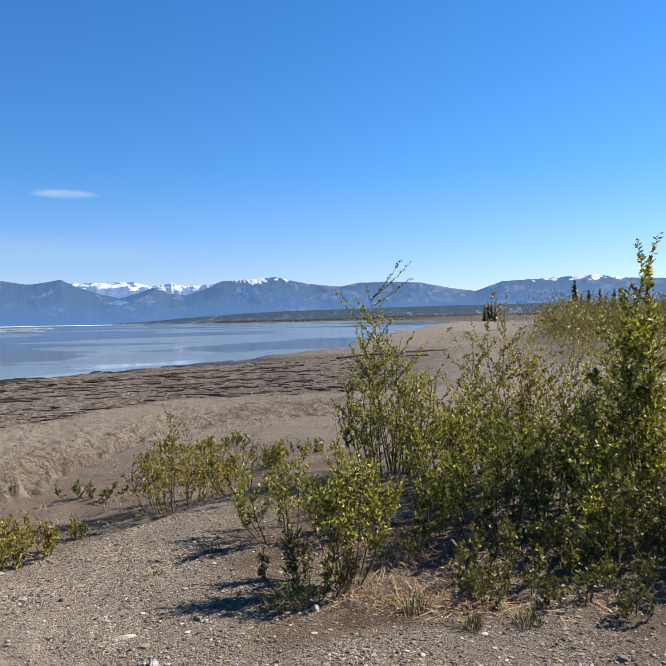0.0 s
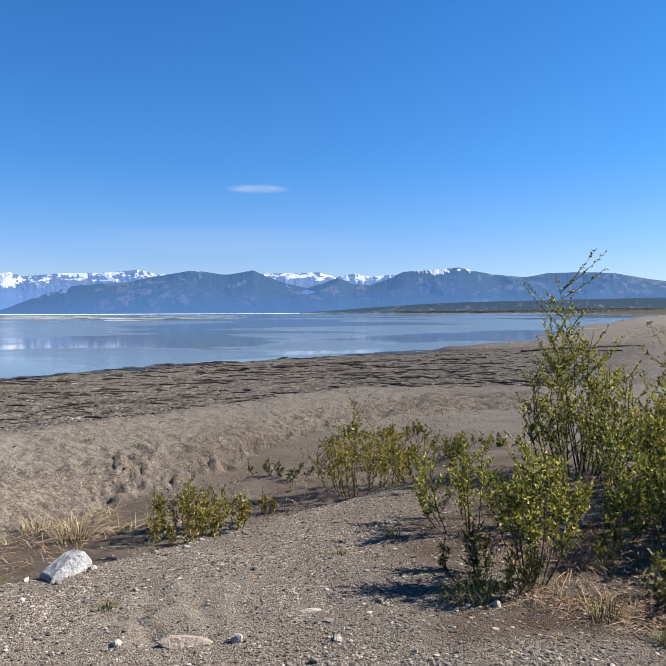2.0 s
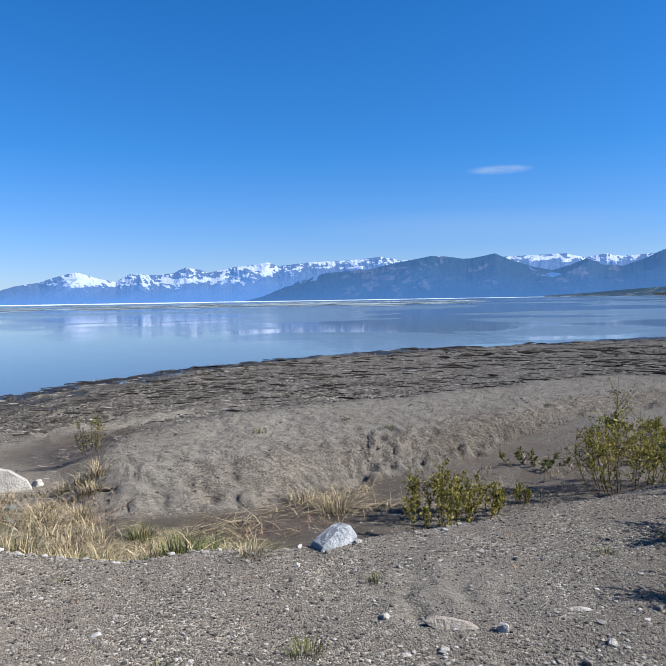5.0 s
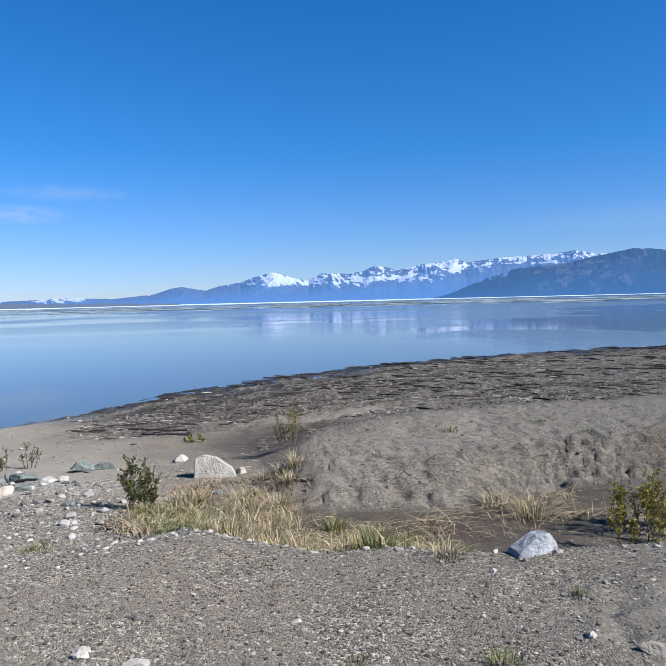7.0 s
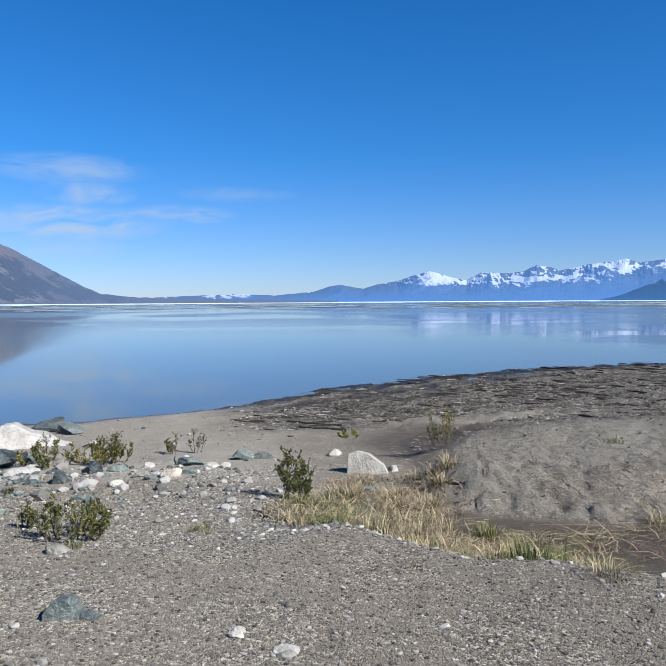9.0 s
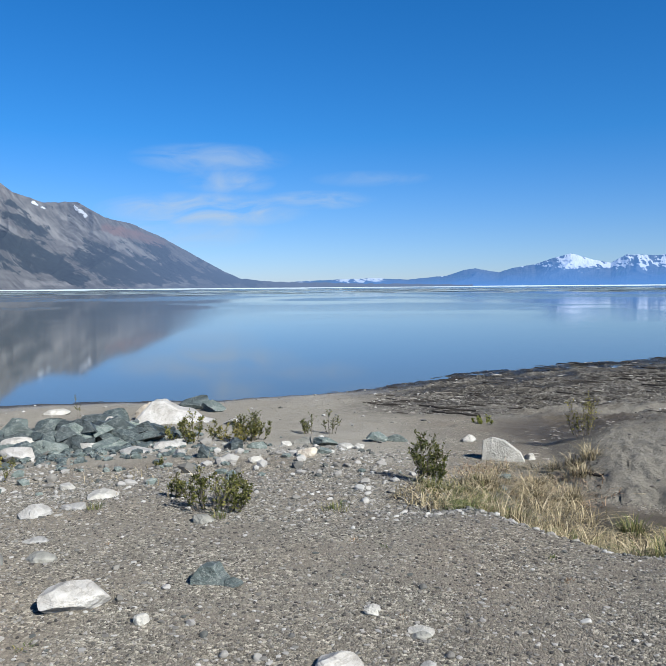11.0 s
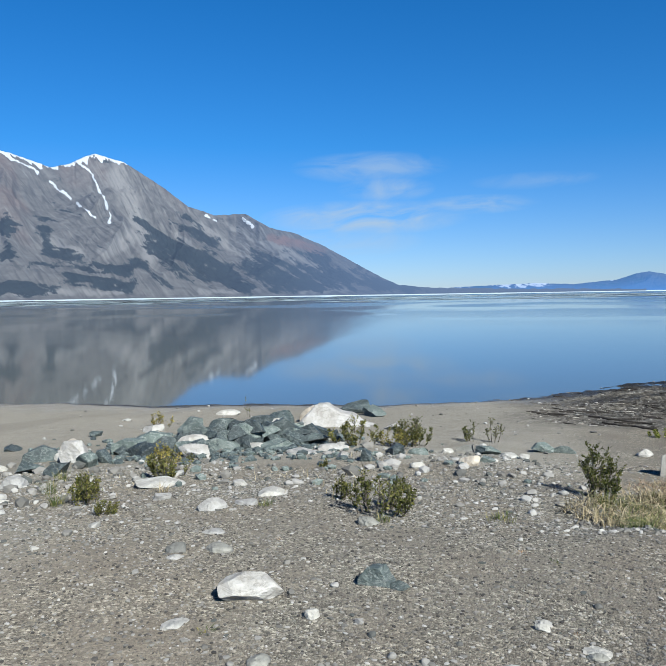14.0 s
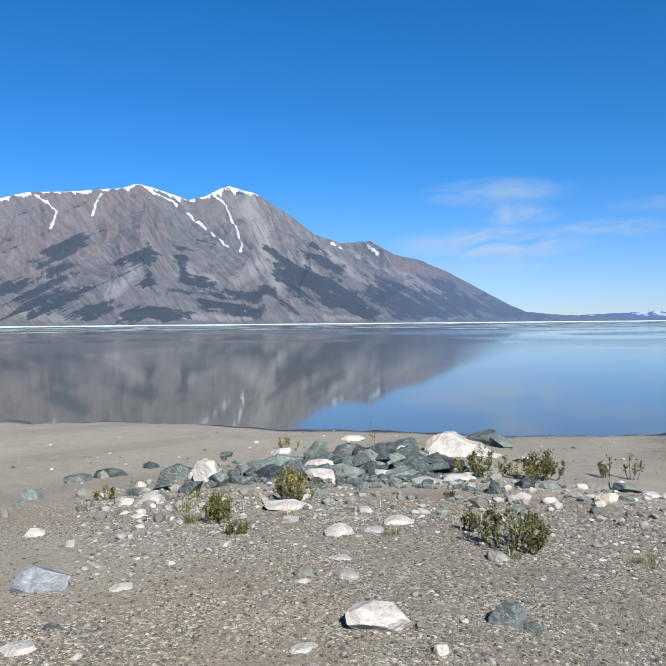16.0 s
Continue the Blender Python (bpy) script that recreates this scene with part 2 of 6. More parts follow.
    rough = m.mix(m.attr("mud"), (0.92, 0.92, 0.92), (0.7, 0.7, 0.7))
    rough = m.mix(m.attr("wet"), rough, (0.30, 0.30, 0.30))
    c = m.mix(1.0, c, (0.413, 0.411, 0.398), "MULTIPLY")
    return m.finish(c, rough, 0.2, Diffuse_Roughness=0.8)


def water_material():
    m = Nodes("lake_water")
    p = m.coords()
    gap = m.nodes.new("ShaderNodeVectorMath")
    gap.operation = "LENGTH"
    m.links.new(p, gap.inputs[0])
    out = m.math("DIVIDE", gap.outputs["Value"], 900.0)
    open_lake = m.ramp(out, (0.03, 0.0), (0.25, 1.0))              # ruffled further out by the breeze
    xyz = m.nodes.new("ShaderNodeSeparateXYZ")
    m.links.new(p, xyz.inputs[0])
    lane = m.nodes.new("ShaderNodeCombineXYZ")                     # lanes of ruffled and of still water along the shore
    heading = m.math("ARCTAN2", xyz.outputs[0], xyz.outputs[1])
    m.links.new(m.math("MULTIPLY", heading, 3.0), lane.inputs[0])
    m.links.new(m.math("MULTIPLY", m.math("LOGARITHM", gap.outputs["Value"], 2.718), 3.0), lane.inputs[1])
    patch = m.noise(1.0, 4, 0.45, lane.outputs[0], 0.6)
    ruffled = m.math("MAXIMUM", m.math("MULTIPLY", m.ramp(out, (0.05, 0.0), (0.14, 1.0)), m.ramp(patch, (0.50, 0.0), (0.56, 0.8))), m.math("MULTIPLY", open_lake, m.ramp(patch, (0.47, 0.03), (0.54, 1.0))))
    bay = m.math("MULTIPLY", m.ramp(heading, (0.04, 0.0), (0.28, 1.0)), m.ramp(out, (0.025, 0.0), (0.06, 1.0)))     # the breeze reaches the bay
    ruffled = m.math("MAXIMUM", ruffled, m.math("MULTIPLY", bay, m.ramp(patch, (0.46, 0.0), (0.52, 1.0))))
    wave = m.noise(3.0, 3, 0.6, p)
    swell = m.noise(0.5, 3, 0.6, p)
    h = m.math("ADD", m.math("MULTIPLY", wave, 0.35), swell)
    b = m.bump(h, 0.03, 0.05)
    m.put(b.inputs["Strength"], m.math("ADD", m.ramp(out, (0.03, 0.010), (0.28, 0.04)), m.math("MULTIPLY", ruffled, 1.1)))
    silt = m.mix(m.noise(0.05, 3, 0.5, p), (0.062, 0.066, 0.057), (0.073, 0.075, 0.061))
    return m.finish(silt, m.math("ADD", m.ramp(out, (0.02, 0.050), (0.22, 0.06)), m.math("MULTIPLY", ruffled, 0.14)), 0.5, IOR=1.333)


def rock_material(name, dark, mid, light, vein=None, scale=6.0, rough=0.85, least=0.42):
    m = Nodes(name)
    p = m.coords()
    n1 = m.noise(scale, 8, 0.62, p, 0.4)
    n2 = m.noise(scale * 6, 5, 0.6, p)
    c = m.ramp(n1, (0.30, dark), (0.52, mid), (0.72, light))
    c = m.mix(m.ramp(n2, (0.35, 0.0), (0.7, 0.55)), c, m.mix(0.5, c, light))
    if vein:
        seam = m.noise(scale * 0.7, 7, 0.65, m.coords("Object", (1.0, 0.6, 2.4), (0.6, 0.35, 0.2)), 1.2)
        c = m.mix(m.ramp(seam, (0.475, 0.0), (0.497, 0.5), (0.515, 0.0)), c, vein)
    speck = m.noise(scale * 22, 4, 0.7, p)
    c = m.mix(m.ramp(speck, (0.36, 0.6), (0.46, 0.0)), c, m.mix(0.45, c, dark))
    vary = m.mix(m.chance(), (least, least, 1.02 * least), (0.82, 0.81, 0.78))
    c = m.mix(1.0, c, vary, "MULTIPLY")
    m.bump(m.math("ADD", m.math("MULTIPLY", n1, 1.0), m.math("MULTIPLY", n2, 0.5)), 1.0, 0.035)
    return m.finish(c, rough, 0.3)


def leaf_material(name, a, b, c):
    m = Nodes(name)
    col = m.ramp(m.island(), (0.0, a), (0.55, b), (1.0, c))
    col = m.mix(1.0, col, m.mix(m.chance(), (0.55, 0.58, 0.52), (0.80, 0.76, 0.66)), "MULTIPLY")
    m.finish(col, 0.55, 0.25)
    thin = m.nodes.new("ShaderNodeBsdfTranslucent")
    m.put(thin.inputs["Color"], m.mix(1.0, col, (1.15, 1.25, 0.55), "MULTIPLY"))
    both = m.nodes.new("ShaderNodeMixShader")
    both.inputs[0].default_value = 0.27
    m.links.new(m.bsdf.outputs[0], both.inputs[1])
    m.links.new(thin.outputs[0], both.inputs[2])
    m.links.new(both.outputs[0], m.out.inputs["Surface"])
    return m.mat


def bark_material(name, a, b):
    m = Nodes(name)
    n = m.noise(40.0, 5, 0.6, m.coords("Object", (1.0, 1.0, 0.25)))
    m.bump(n, 0.4, 0.004)
    return m.finish(m.ramp(n, (0.3, a), (0.7, b)), 0.85, 0.2)


def straw_material(name, a, b, c):
    m = Nodes(name)
    return m.finish(m.ramp(m.island(), (0.0, a), (0.5, b), (1.0, c)), 0.7, 0.25)


def ice_material():
    m = Nodes("lake_ice")
    n = m.noise(0.02, 6, 0.6, m.coords())
    return m.finish(m.ramp(n, (0.35, (0.30, 0.40, 0.44)), (0.6, (0.62, 0.68, 0.71))), 0.6, 0.4)


def pebble_material(name, *stops, single=False):
    m = Nodes(name)
    c = m.ramp(m.chance() if single else m.island(), *stops)
    n = m.noise(60.0, 4, 0.6, m.coords())
    c = m.mix(m.ramp(n, (0.3, 0.35), (0.7, 0.0)), c, m.mix(0.5, c, (0.12, 0.11, 0.10)))
    m.bump(n, 0.4, 0.004)
    c = m.mix(1.0, c, (0.54, 0.54, 0.54), "MULTIPLY")
    return m.finish(c, 0.85, 0.25)


def mountain_material(name, haze, amount, forest, rock, red, snow=(0.52, 0.55, 0.60), scree=1.0):
    """Rock, scree, woods and snow by the masks on the mesh, with far haze painted in as a blue glow."""
    m = Nodes(name)
    n = m.noise(0.02, 8, 0.65, m.coords())
    n2 = m.noise(0.004, 5, 0.6, m.coords())
    down = m.nodes.new("ShaderNodeCombineXYZ")                     # gullies and scree run down the slope
    m.links.new(m.math("MULTIPLY", m.attr("across"), 2.6), down.inputs[0])
    m.links.new(m.math("MULTIPLY", m.attr("upslope"), 5.0), down.inputs[1])
    chute = m.noise(1.0, 7, 0.66, down.outputs[0], 0.5)
    stone = m.mix(m.ramp(n, (0.35, 0.0), (0.65, 1.0)), rock, tuple(0.62 * v for v in rock))
    stone = m.mix(m.ramp(chute, (0.38, 0.75 * scree), (0.50, 0.0)), stone, tuple(0.42 * v for v in rock))
    stone = m.mix(m.ramp(chute, (0.56, 0.0), (0.68, 0.8 * scree)), stone, tuple(1.35 * v for v in rock))
    stone = m.mix(m.math("MULTIPLY", m.attr("red"), m.ramp(n2, (0.4, 0.3), (0.62, 1.0))), stone, red)
    stone = m.mix(m.math("MULTIPLY", m.attr("scree"), m.ramp(chute, (0.36, 0.35), (0.55, 0.95))), stone, tuple(1.45 * v for v in rock))
    fine = m.nodes.new("ShaderNodeCombineXYZ")
    m.links.new(m.math("MULTIPLY", m.attr("across"), 9.0), fine.inputs[0])
    m.links.new(m.math("MULTIPLY", m.attr("upslope"), 26.0), fine.inputs[1])
    fray = m.math("MULTIPLY", m.math("SUBTRACT", m.noise(1.0, 6, 0.70, fine.outputs[0]), 0.5), 2.1)
    wood = m.ramp(m.math("ADD", m.attr("forest"), fray), (0.50 - 0.13 * scree - 0.2 * (1 - scree), 0.0), (0.50 + 0.15 * scree + 0.25 * (1 - scree), 0.94))
    lying = m.ramp(m.math("ADD", m.attr("snow"), m.math("MULTIPLY", fray, 1.2 - 0.7 * scree)), (0.44, 0.0), (0.56, 1.0))
    c = m.mix(wood, stone, m.mix(m.ramp(n, (0.4, 0.0), (0.6, 1.0)), forest, tuple(1.5 * v for v in forest)))
    c = m.mix(lying, c, snow)
    m.bump(m.math("ADD", chute, m.math("MULTIPLY", n, 0.4)), 0.55 * scree, 60.0)
    m.finish(c, 0.95, 0.05)
    # distance haze painted on: the slope itself emits a blue glow
    haze_glow = m.nodes.new("ShaderNodeEmission")
    m.put(haze_glow.inputs["Color"], haze)
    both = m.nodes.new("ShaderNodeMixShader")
    m.put(both.inputs[0], m.math("MULTIPLY", m.attr("haze_glow"), amount))
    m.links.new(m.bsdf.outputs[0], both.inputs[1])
    m.links.new(haze_glow.outputs[0], both.inputs[2])
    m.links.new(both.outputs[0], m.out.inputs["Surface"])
    return m.mat


GROUND = ground_material()
WATER = water_material()
ROCKS = {
    "pale": rock_material("pale_stone", (0.27, 0.255, 0.235), (0.42, 0.405, 0.375), (0.60, 0.585, 0.555), None, 7.0, 0.85, 0.6),
    "white": rock_material("white_quartz", (0.30, 0.272, 0.236), (0.49, 0.468, 0.43), (0.64, 0.62, 0.59), (0.24, 0.212, 0.18), 4.0, 0.85, 0.60),
    "teal": rock_material("green_slate", (0.046, 0.064, 0.064), (0.118, 0.148, 0.142), (0.26, 0.295, 0.28), (0.46, 0.48, 0.45), 5.0, 0.7),
    "dark": rock_material("dark_slate", (0.018, 0.025, 0.028), (0.048, 0.063, 0.067), (0.14, 0.17, 0.168), (0.34, 0.37, 0.36), 6.0, 0.55),
    "blue": rock_material("veined_marble", (0.13, 0.155, 0.19), (0.32, 0.35, 0.39), (0.56, 0.575, 0.60), (0.16, 0.18, 0.22), 9.0),
    "grey": rock_material("grey_stone", (0.17, 0.165, 0.15), (0.27, 0.265, 0.24), (0.38, 0.37, 0.345), None, 6.0),
    "slab": rock_material("weathered_slab", (0.26, 0.25, 0.225), (0.38, 0.365, 0.335), (0.50, 0.485, 0.455), None, 7.0),
    "tan": rock_material("tan_stone", (0.36, 0.30, 0.245), (0.50, 0.44, 0.37), (0.62, 0.57, 0.50), None, 8.0),
}
ICE = ice_material()
PEBBLE = pebble_material("gravel_stone", (0.0, (0.045, 0.041, 0.038)), (0.35, (0.135, 0.123, 0.11)), (0.65, (0.26, 0.24, 0.215)), (0.88, (0.42, 0.395, 0.36)), (1.0, (0.66, 0.63, 0.585)))
COBBLE = pebble_material("pale_cobble", (0.0, (0.10, 0.11, 0.105)), (0.25, (0.20, 0.188, 0.17)), (0.6, (0.36, 0.34, 0.31)), (0.85, (0.50, 0.48, 0.45)), (1.0, (0.64, 0.62, 0.58)))
LONE_COBBLE = pebble_material("lone_cobble", (0.0, (0.10, 0.11, 0.105)), (0.25, (0.20, 0.188, 0.17)), (0.6, (0.36, 0.34, 0.31)), (0.85, (0.50, 0.48, 0.45)), (1.0, (0.64, 0.62, 0.58)), single=True)
SHINGLE = pebble_material("dark_shingle", (0.0, (0.05, 0.043, 0.038)), (0.4, (0.21, 0.188, 0.164)), (0.8, (0.44, 0.405, 0.365)), (1.0, (0.72, 0.69, 0.64)))
CLOD = pebble_material("sand_clod", (0.0, (0.34, 0.30, 0.255)), (0.5, (0.42, 0.375, 0.32)), (1.0, (0.50, 0.45, 0.385)))
LEAF = leaf_material("willow_leaf", (0.036, 0.044, 0.010), (0.215, 0.232, 0.040), (0.60, 0.58, 0.17))
LEAF_DRY = leaf_material("yellow_willow_leaf", (0.070, 0.064, 0.018), (0.235, 0.208, 0.052), (0.50, 0.415, 0.145))
# dark green plants; also the willow leaf painted as shaded at the thicket's foot
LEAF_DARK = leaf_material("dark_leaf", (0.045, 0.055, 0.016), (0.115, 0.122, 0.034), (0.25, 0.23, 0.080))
BRUSH = leaf_material("olive_brush", (0.11, 0.098, 0.045), (0.17, 0.152, 0.075), (0.26, 0.22, 0.12))
NEEDLE = leaf_material("spruce_needle", (0.012, 0.022, 0.014), (0.022, 0.034, 0.020), (0.035, 0.05, 0.026))
BARK = bark_material("willow_bark", (0.035, 0.029, 0.024), (0.12, 0.10, 0.082))
STRAW = straw_material("dry_straw", (0.040, 0.032, 0.018), (0.185, 0.148, 0.083), (0.44, 0.370, 0.245))
SCRUB = straw_material("far_scrub", (0.020, 0.028, 0.020), (0.036, 0.048, 0.028), (0.075, 0.080, 0.045))
WOODS = straw_material("far_spruce", (0.008, 0.014, 0.017), (0.012, 0.020, 0.022), (0.020, 0.030, 0.026))
PALE_STICK = straw_material("bleached_stick", (0.08, 0.068, 0.058), (0.20, 0.178, 0.154), (0.42, 0.39, 0.345))
FLOE = straw_material("grey_floe", (0.16, 0.22, 0.25), (0.26, 0.33, 0.36), (0.48, 0.53, 0.55))
RUST = straw_material("rust_litter", (0.09, 0.055, 0.034), (0.19, 0.128, 0.080), (0.32, 0.235, 0.155))
GREEN_BLADE = straw_material("green_blade", (0.030, 0.045, 0.013), (0.075, 0.092, 0.026), (0.21, 0.175, 0.075))
DRIFTWOOD = bark_material("driftwood", (0.012, 0.010, 0.009), (0.042, 0.036, 0.031))


# ---- shapes of the land ----
def hashed(i, j, seed):
    v = (i.astype(np.int64) * 374761393 + j.astype(np.int64) * 668265263 + seed * 974634777) & 0xFFFFFFFF
    v = ((v ^ (v >> 13)) * 1274126177) & 0xFFFFFFFF
    return ((v ^ (v >> 16)) & 0xFFFF) / 32767.5 - 1.0


def vnoise(x, y, seed=0):
    x, y = np.asarray(x, float), np.asarray(y, float)
    i, j = np.floor(x), np.floor(y)
    u, v = x - i, y - j
    u, v = u * u * (3 - 2 * u), v * v * (3 - 2 * v)
    a, b = hashed(i, j, seed), hashed(i + 1, j, seed)
    c, d = hashed(i, j + 1, seed), hashed(i + 1, j + 1, seed)
    return (a + (b - a) * u) * (1 - v) + (c + (d - c) * u) * v


def fbm(x, y, octaves=4, seed=0, gain=0.5):
    total, amp, size, freq = 0.0, 1.0, 0.0, 1.0
    for k in range(octaves):
        total = total + amp * vnoise(x * freq, y * freq, seed + 17 * k)
        size += amp
        amp, freq = amp * gain, freq * 2.03
    return total / size


def step(a, b, v):
    k = np.clip((v - a) / (b - a), 0, 1)
    return k * k * (3 - 2 * k)


# radii and heights of the lines of the shore, by heading from the middle of the parking gravel
HEAD = np.array([-180, -110, -75, -50, -32, -20, -14, -8, -3, 3, 8, 14, 20, 27, 34, 42, 50, 56, 62, 75, 110, 180], float)
R_LIP = np.array([9, 6, 4.4, 4.2, 4.2, 4.8, 5.3, 4.9, 4.65, 4.7, 4.6, 4.75, 5.0, 5.3, 6.1, 7.0, 8, 9, 10, 12, 14, 9], float)
R_FLOOR = R_LIP + np.array([2, 2, 2, 1.9, 1.8, 0.9, 0.8, 0.75, 0.75, 0.75, 0.65, 0.65, 0.7, 0.9, 1.2, 2, 3, 3, 3, 3, 3, 2])
R_BASE = np.array([14, 11, 8.2, 8, 8, 7.7, 7.6, 7.4, 7.1, 7.1, 7.2, 7.9, 8.6, 9.6, 12.4, 13.6, 14, 15, 16, 18, 20, 14], float)
R_TOP = np.array([17, 13, 9.6, 9.5, 9.4, 9.0, 8.7, 8.2, 7.75, 7.75, 7.85, 8.5, 9.2, 10.25, 13.1, 15.0, 16, 17, 18, 21, 25, 17], float)
R_CREST = np.array([20, 15, 11.6, 11.5, 11.3, 10.6, 10.3, 10, 9.8, 10.5, 11.15, 11.75, 12.25, 13.6, 16.1, 16.8, 17.2, 19, 21, 25, 30, 20], float)
R_BACK = np.array([24, 18, 13.6, 13, 13, 13, 13, 13, 13.2, 13.8, 14.4, 15, 15.8, 17.4, 20, 20.6, 22, 25, 28, 35, 40, 24], float)
R_SHORE = np.array([40, 30, 22.3, 17.6, 16.6, 18.1, 20.4, 22.4, 24.6, 27.4, 29.6, 32.4, 35.6, 38.2, 42, 48.4, 68, 190, 900, 1500, 2500, 40], float)
Z_LIP = np.array([0, 0, 0, 0, 0, -.03, -.05, -.05, -.05, -.05, -.05, -.05, -.05, -.05, -.07, -.09, -.1, -.1, -.1, -.1, -.05, 0])
Z_FLOOR = np.array([-.1, -.12, -.16, -.17, -.16, -.17, -.32, -.42, -.46, -.46, -.46, -.46, -.46, -.46, -.42, -.3, -.2, -.18, -.18, -.18, -.1, -.1])
Z_BASE = np.array([-.3, -.33, -.36, -.36, -.36, -.36, -.42, -.5, -.5, -.5, -.5, -.5, -.5, -.48, -.4, -.3, -.24, -.24, -.24, -.24, -.2, -.3])
Z_TOP = np.array([-.4, -.45, -.5, -.5, -.5, -.5, -.52, -.50, -.24, -.2, -.2, -.2, -.21, -.22, -.22, -.2, -.22, -.26, -.28, -.28, -.22, -.4])
Z_CREST = np.array([-.55, -.6, -.68, -.68, -.68, -.64, -.64, -.60, -.18, -.12, -.12, -.12, -.12, -.13, -.15, -.17, -.2, -.3, -.3, -.3, -.22, -.55])
Z_BACK = np.array([-.7, -.75, -.78, -.78, -.78, -.78, -.78, -.78, -.76, -.68, -.64, -.6, -.58, -.56, -.52, -.5, -.48, -.45, -.4, -.35, -.25, -.7])
LAKE = -1.0
LINES = [(R_LIP, Z_LIP), (R_FLOOR, Z_FLOOR), (R_BASE, Z_BASE), (R_TOP, Z_TOP), (R_CREST, Z_CREST), (R_BACK, Z_BACK)]


def ground(x, y, full=False):
    """The height of the ground, and with full also the masks of its kinds of soil."""
    x, y = np.atleast_1d(np.asarray(x, float)), np.atleast_1d(np.asarray(y, float))
    r0, az0 = np.hypot(x, y), np.degrees(np.arctan2(x, y))
    az = az0 + 1.2 * vnoise(x * 0.8, y * 0.8, 3)
    r = r0 * (1 + 0.015 * fbm(x * 1.1, y * 1.1, 3, 5) * step(3, 6, r0))
    rs = [np.interp(az, HEAD, q) for q, _ in LINES]
    zs = [np.interp(az, HEAD, q) for _, q in LINES]
    shore = np.interp(az, HEAD, R_SHORE)
    shore = shore * (1 + (0.003 + 0.009 * step(-24, -8, az)) * fbm(az * 0.5, az * 0.1, 4, 8))
    rs.append(np.maximum(shore, rs[-1] + 1.0))
    zs.append(np.full_like(r, LAKE))
    rs.append(rs[-1] * 1.25 + 4)
    zs.append(np.full_like(r, LAKE - 1.6))
    z = np.zeros_like(r)
    for blur in (0.975, 1.0, 1.025):
        q = r * blur
        zz = np.zeros_like(r)
        lo_r, lo_z = np.full_like(r, 2.5), np.zeros_like(r)
        for hi_r, hi_z in zip(rs, zs):
            k = np.clip((q - lo_r) / (hi_r - lo_r), 0, 1)
            zz = np.where(q >= lo_r, lo_z + (hi_z - lo_z) * k, zz)
            lo_r, lo_z = hi_r, hi_z
        z += zz / 3
    lip, floor_, base, top, crest, bck, shr, _ = rs
    bank = step(-9, -1, az) * (1 - step(48, 54, az))           # where the sand bank stands
    face = bank * step(-0.3, 0.1, r - base) * (1 - step(0.0, 1.1, r - top))
    gully = fbm(az * 0.9 + 0.7 * r, r * 1.1, 4, 21)
    slump = fbm(x * 1.7 + 0.6 * gully, y * 1.7, 3, 37)
    ledge = np.clip((slump - 0.02) * 10, -1, 1) * 0.022                # crumbled ledges with sharp rims
    wx, wy = x + 0.25 * vnoise(x * 2.3, y * 2.3, 81), y + 0.25 * vnoise(x * 2.3, y * 2.3, 82)
    crease = 0.035 * np.clip(1 - 4.5 * np.abs(vnoise(wx * 1.7, wy * 1.3, 83)), 0, 1) + 0.03 * np.clip(1 - 4 * np.abs(vnoise(wx * 4.3, wy * 3.6, 84)), 0, 1)
    dash = np.clip(1 - 2.6 * np.abs(vnoise(az * 2.6 - r * 2.4 + 0.9 * vnoise(x * 2.2, y * 2.2, 86), r * 2.6 + az * 0.8, 85)), 0, 1)
    ripple = -0.065 * dash * step(8, 16, az)
    z = z + face * (ripple - crease * (1 - 0.7 * step(16, 26, az)) + ledge + 0.02 * np.minimum(gully, 0.12) + 0.024 * fbm(x * 2.6, y * 2.6, 5, 30, 0.70) + 0.05 * fbm(x * 8, y * 8, 4, 31, 0.78)
                    - 0.020 * np.clip(1 - 3.2 * np.abs(vnoise(az * 1.1 + 1.6 * vnoise(r * 2, az * 0.7, 36), r * 1.1, 35)), 0, 1) ** 2)
    body = bank * step(0.0, 0.8, r - top) * (1 - step(0, 2, r - bck))
    slant = fbm((az * 0.22 - r * 0.9), (az * 0.5 + r * 0.5), 3, 33)
    z = z + body * (-0.028 * dash + 0.030 * slant + 0.022 * fbm(x * 3.1 + y * 2.2, y * 6.5 - x * 4.0, 4, 34, 0.72))
    shelf = step(-0.6, 0.6, r - crest) * step(-26, -15, az) * (1 - step(54, 62, az))
    shelf = shelf * (1 - (1 - step(-11, -7, az)) * (1 - step(12.7, 13.5, r)))
    shelf = np.maximum(shelf, step(-0.5 - 0.9 * step(-24, -10, az), -0.1, r - shr + 0.3 + 0.2 * step(-24, -10, az)) * step(-400, -399, az) * (az < 60) * (az > -100))
    edge = np.minimum(shr, 50.0)
    u = np.clip((r - bck) / (edge - bck), -0.3, 1.2)
    strand = fbm(u * 36 + 1.6 * fbm(az * 0.22, u * 2, 3, 44), az * 0.14, 4, 40, 0.6)
    z = z + shelf * (0.25 + 0.75 * step(-22, -12, az)) * (0.065 * np.clip(strand * 2.2, -1, 1)) * step(0, 2.5, r - crest - 3.0 * (1 - step(-11, -5, az)))
    z = z + shelf * step(0, 2.0, r - crest - 3.0 * (1 - step(-11, -5, az))) * (1 - step(40, 60, r0)) * step(-20, -12, az) * (0.05 * fbm((edge - r) * 2.6, az * 1.1, 2, 46, 0.6) + 0.015)
    near = 1 - step(20, 45, r0)
    z = z + near * (0.022 * fbm(x * 0.9, y * 0.9, 3, 50) * step(1, 4, r0) + 0.015 * fbm(x * 4, y * 4, 3, 52))
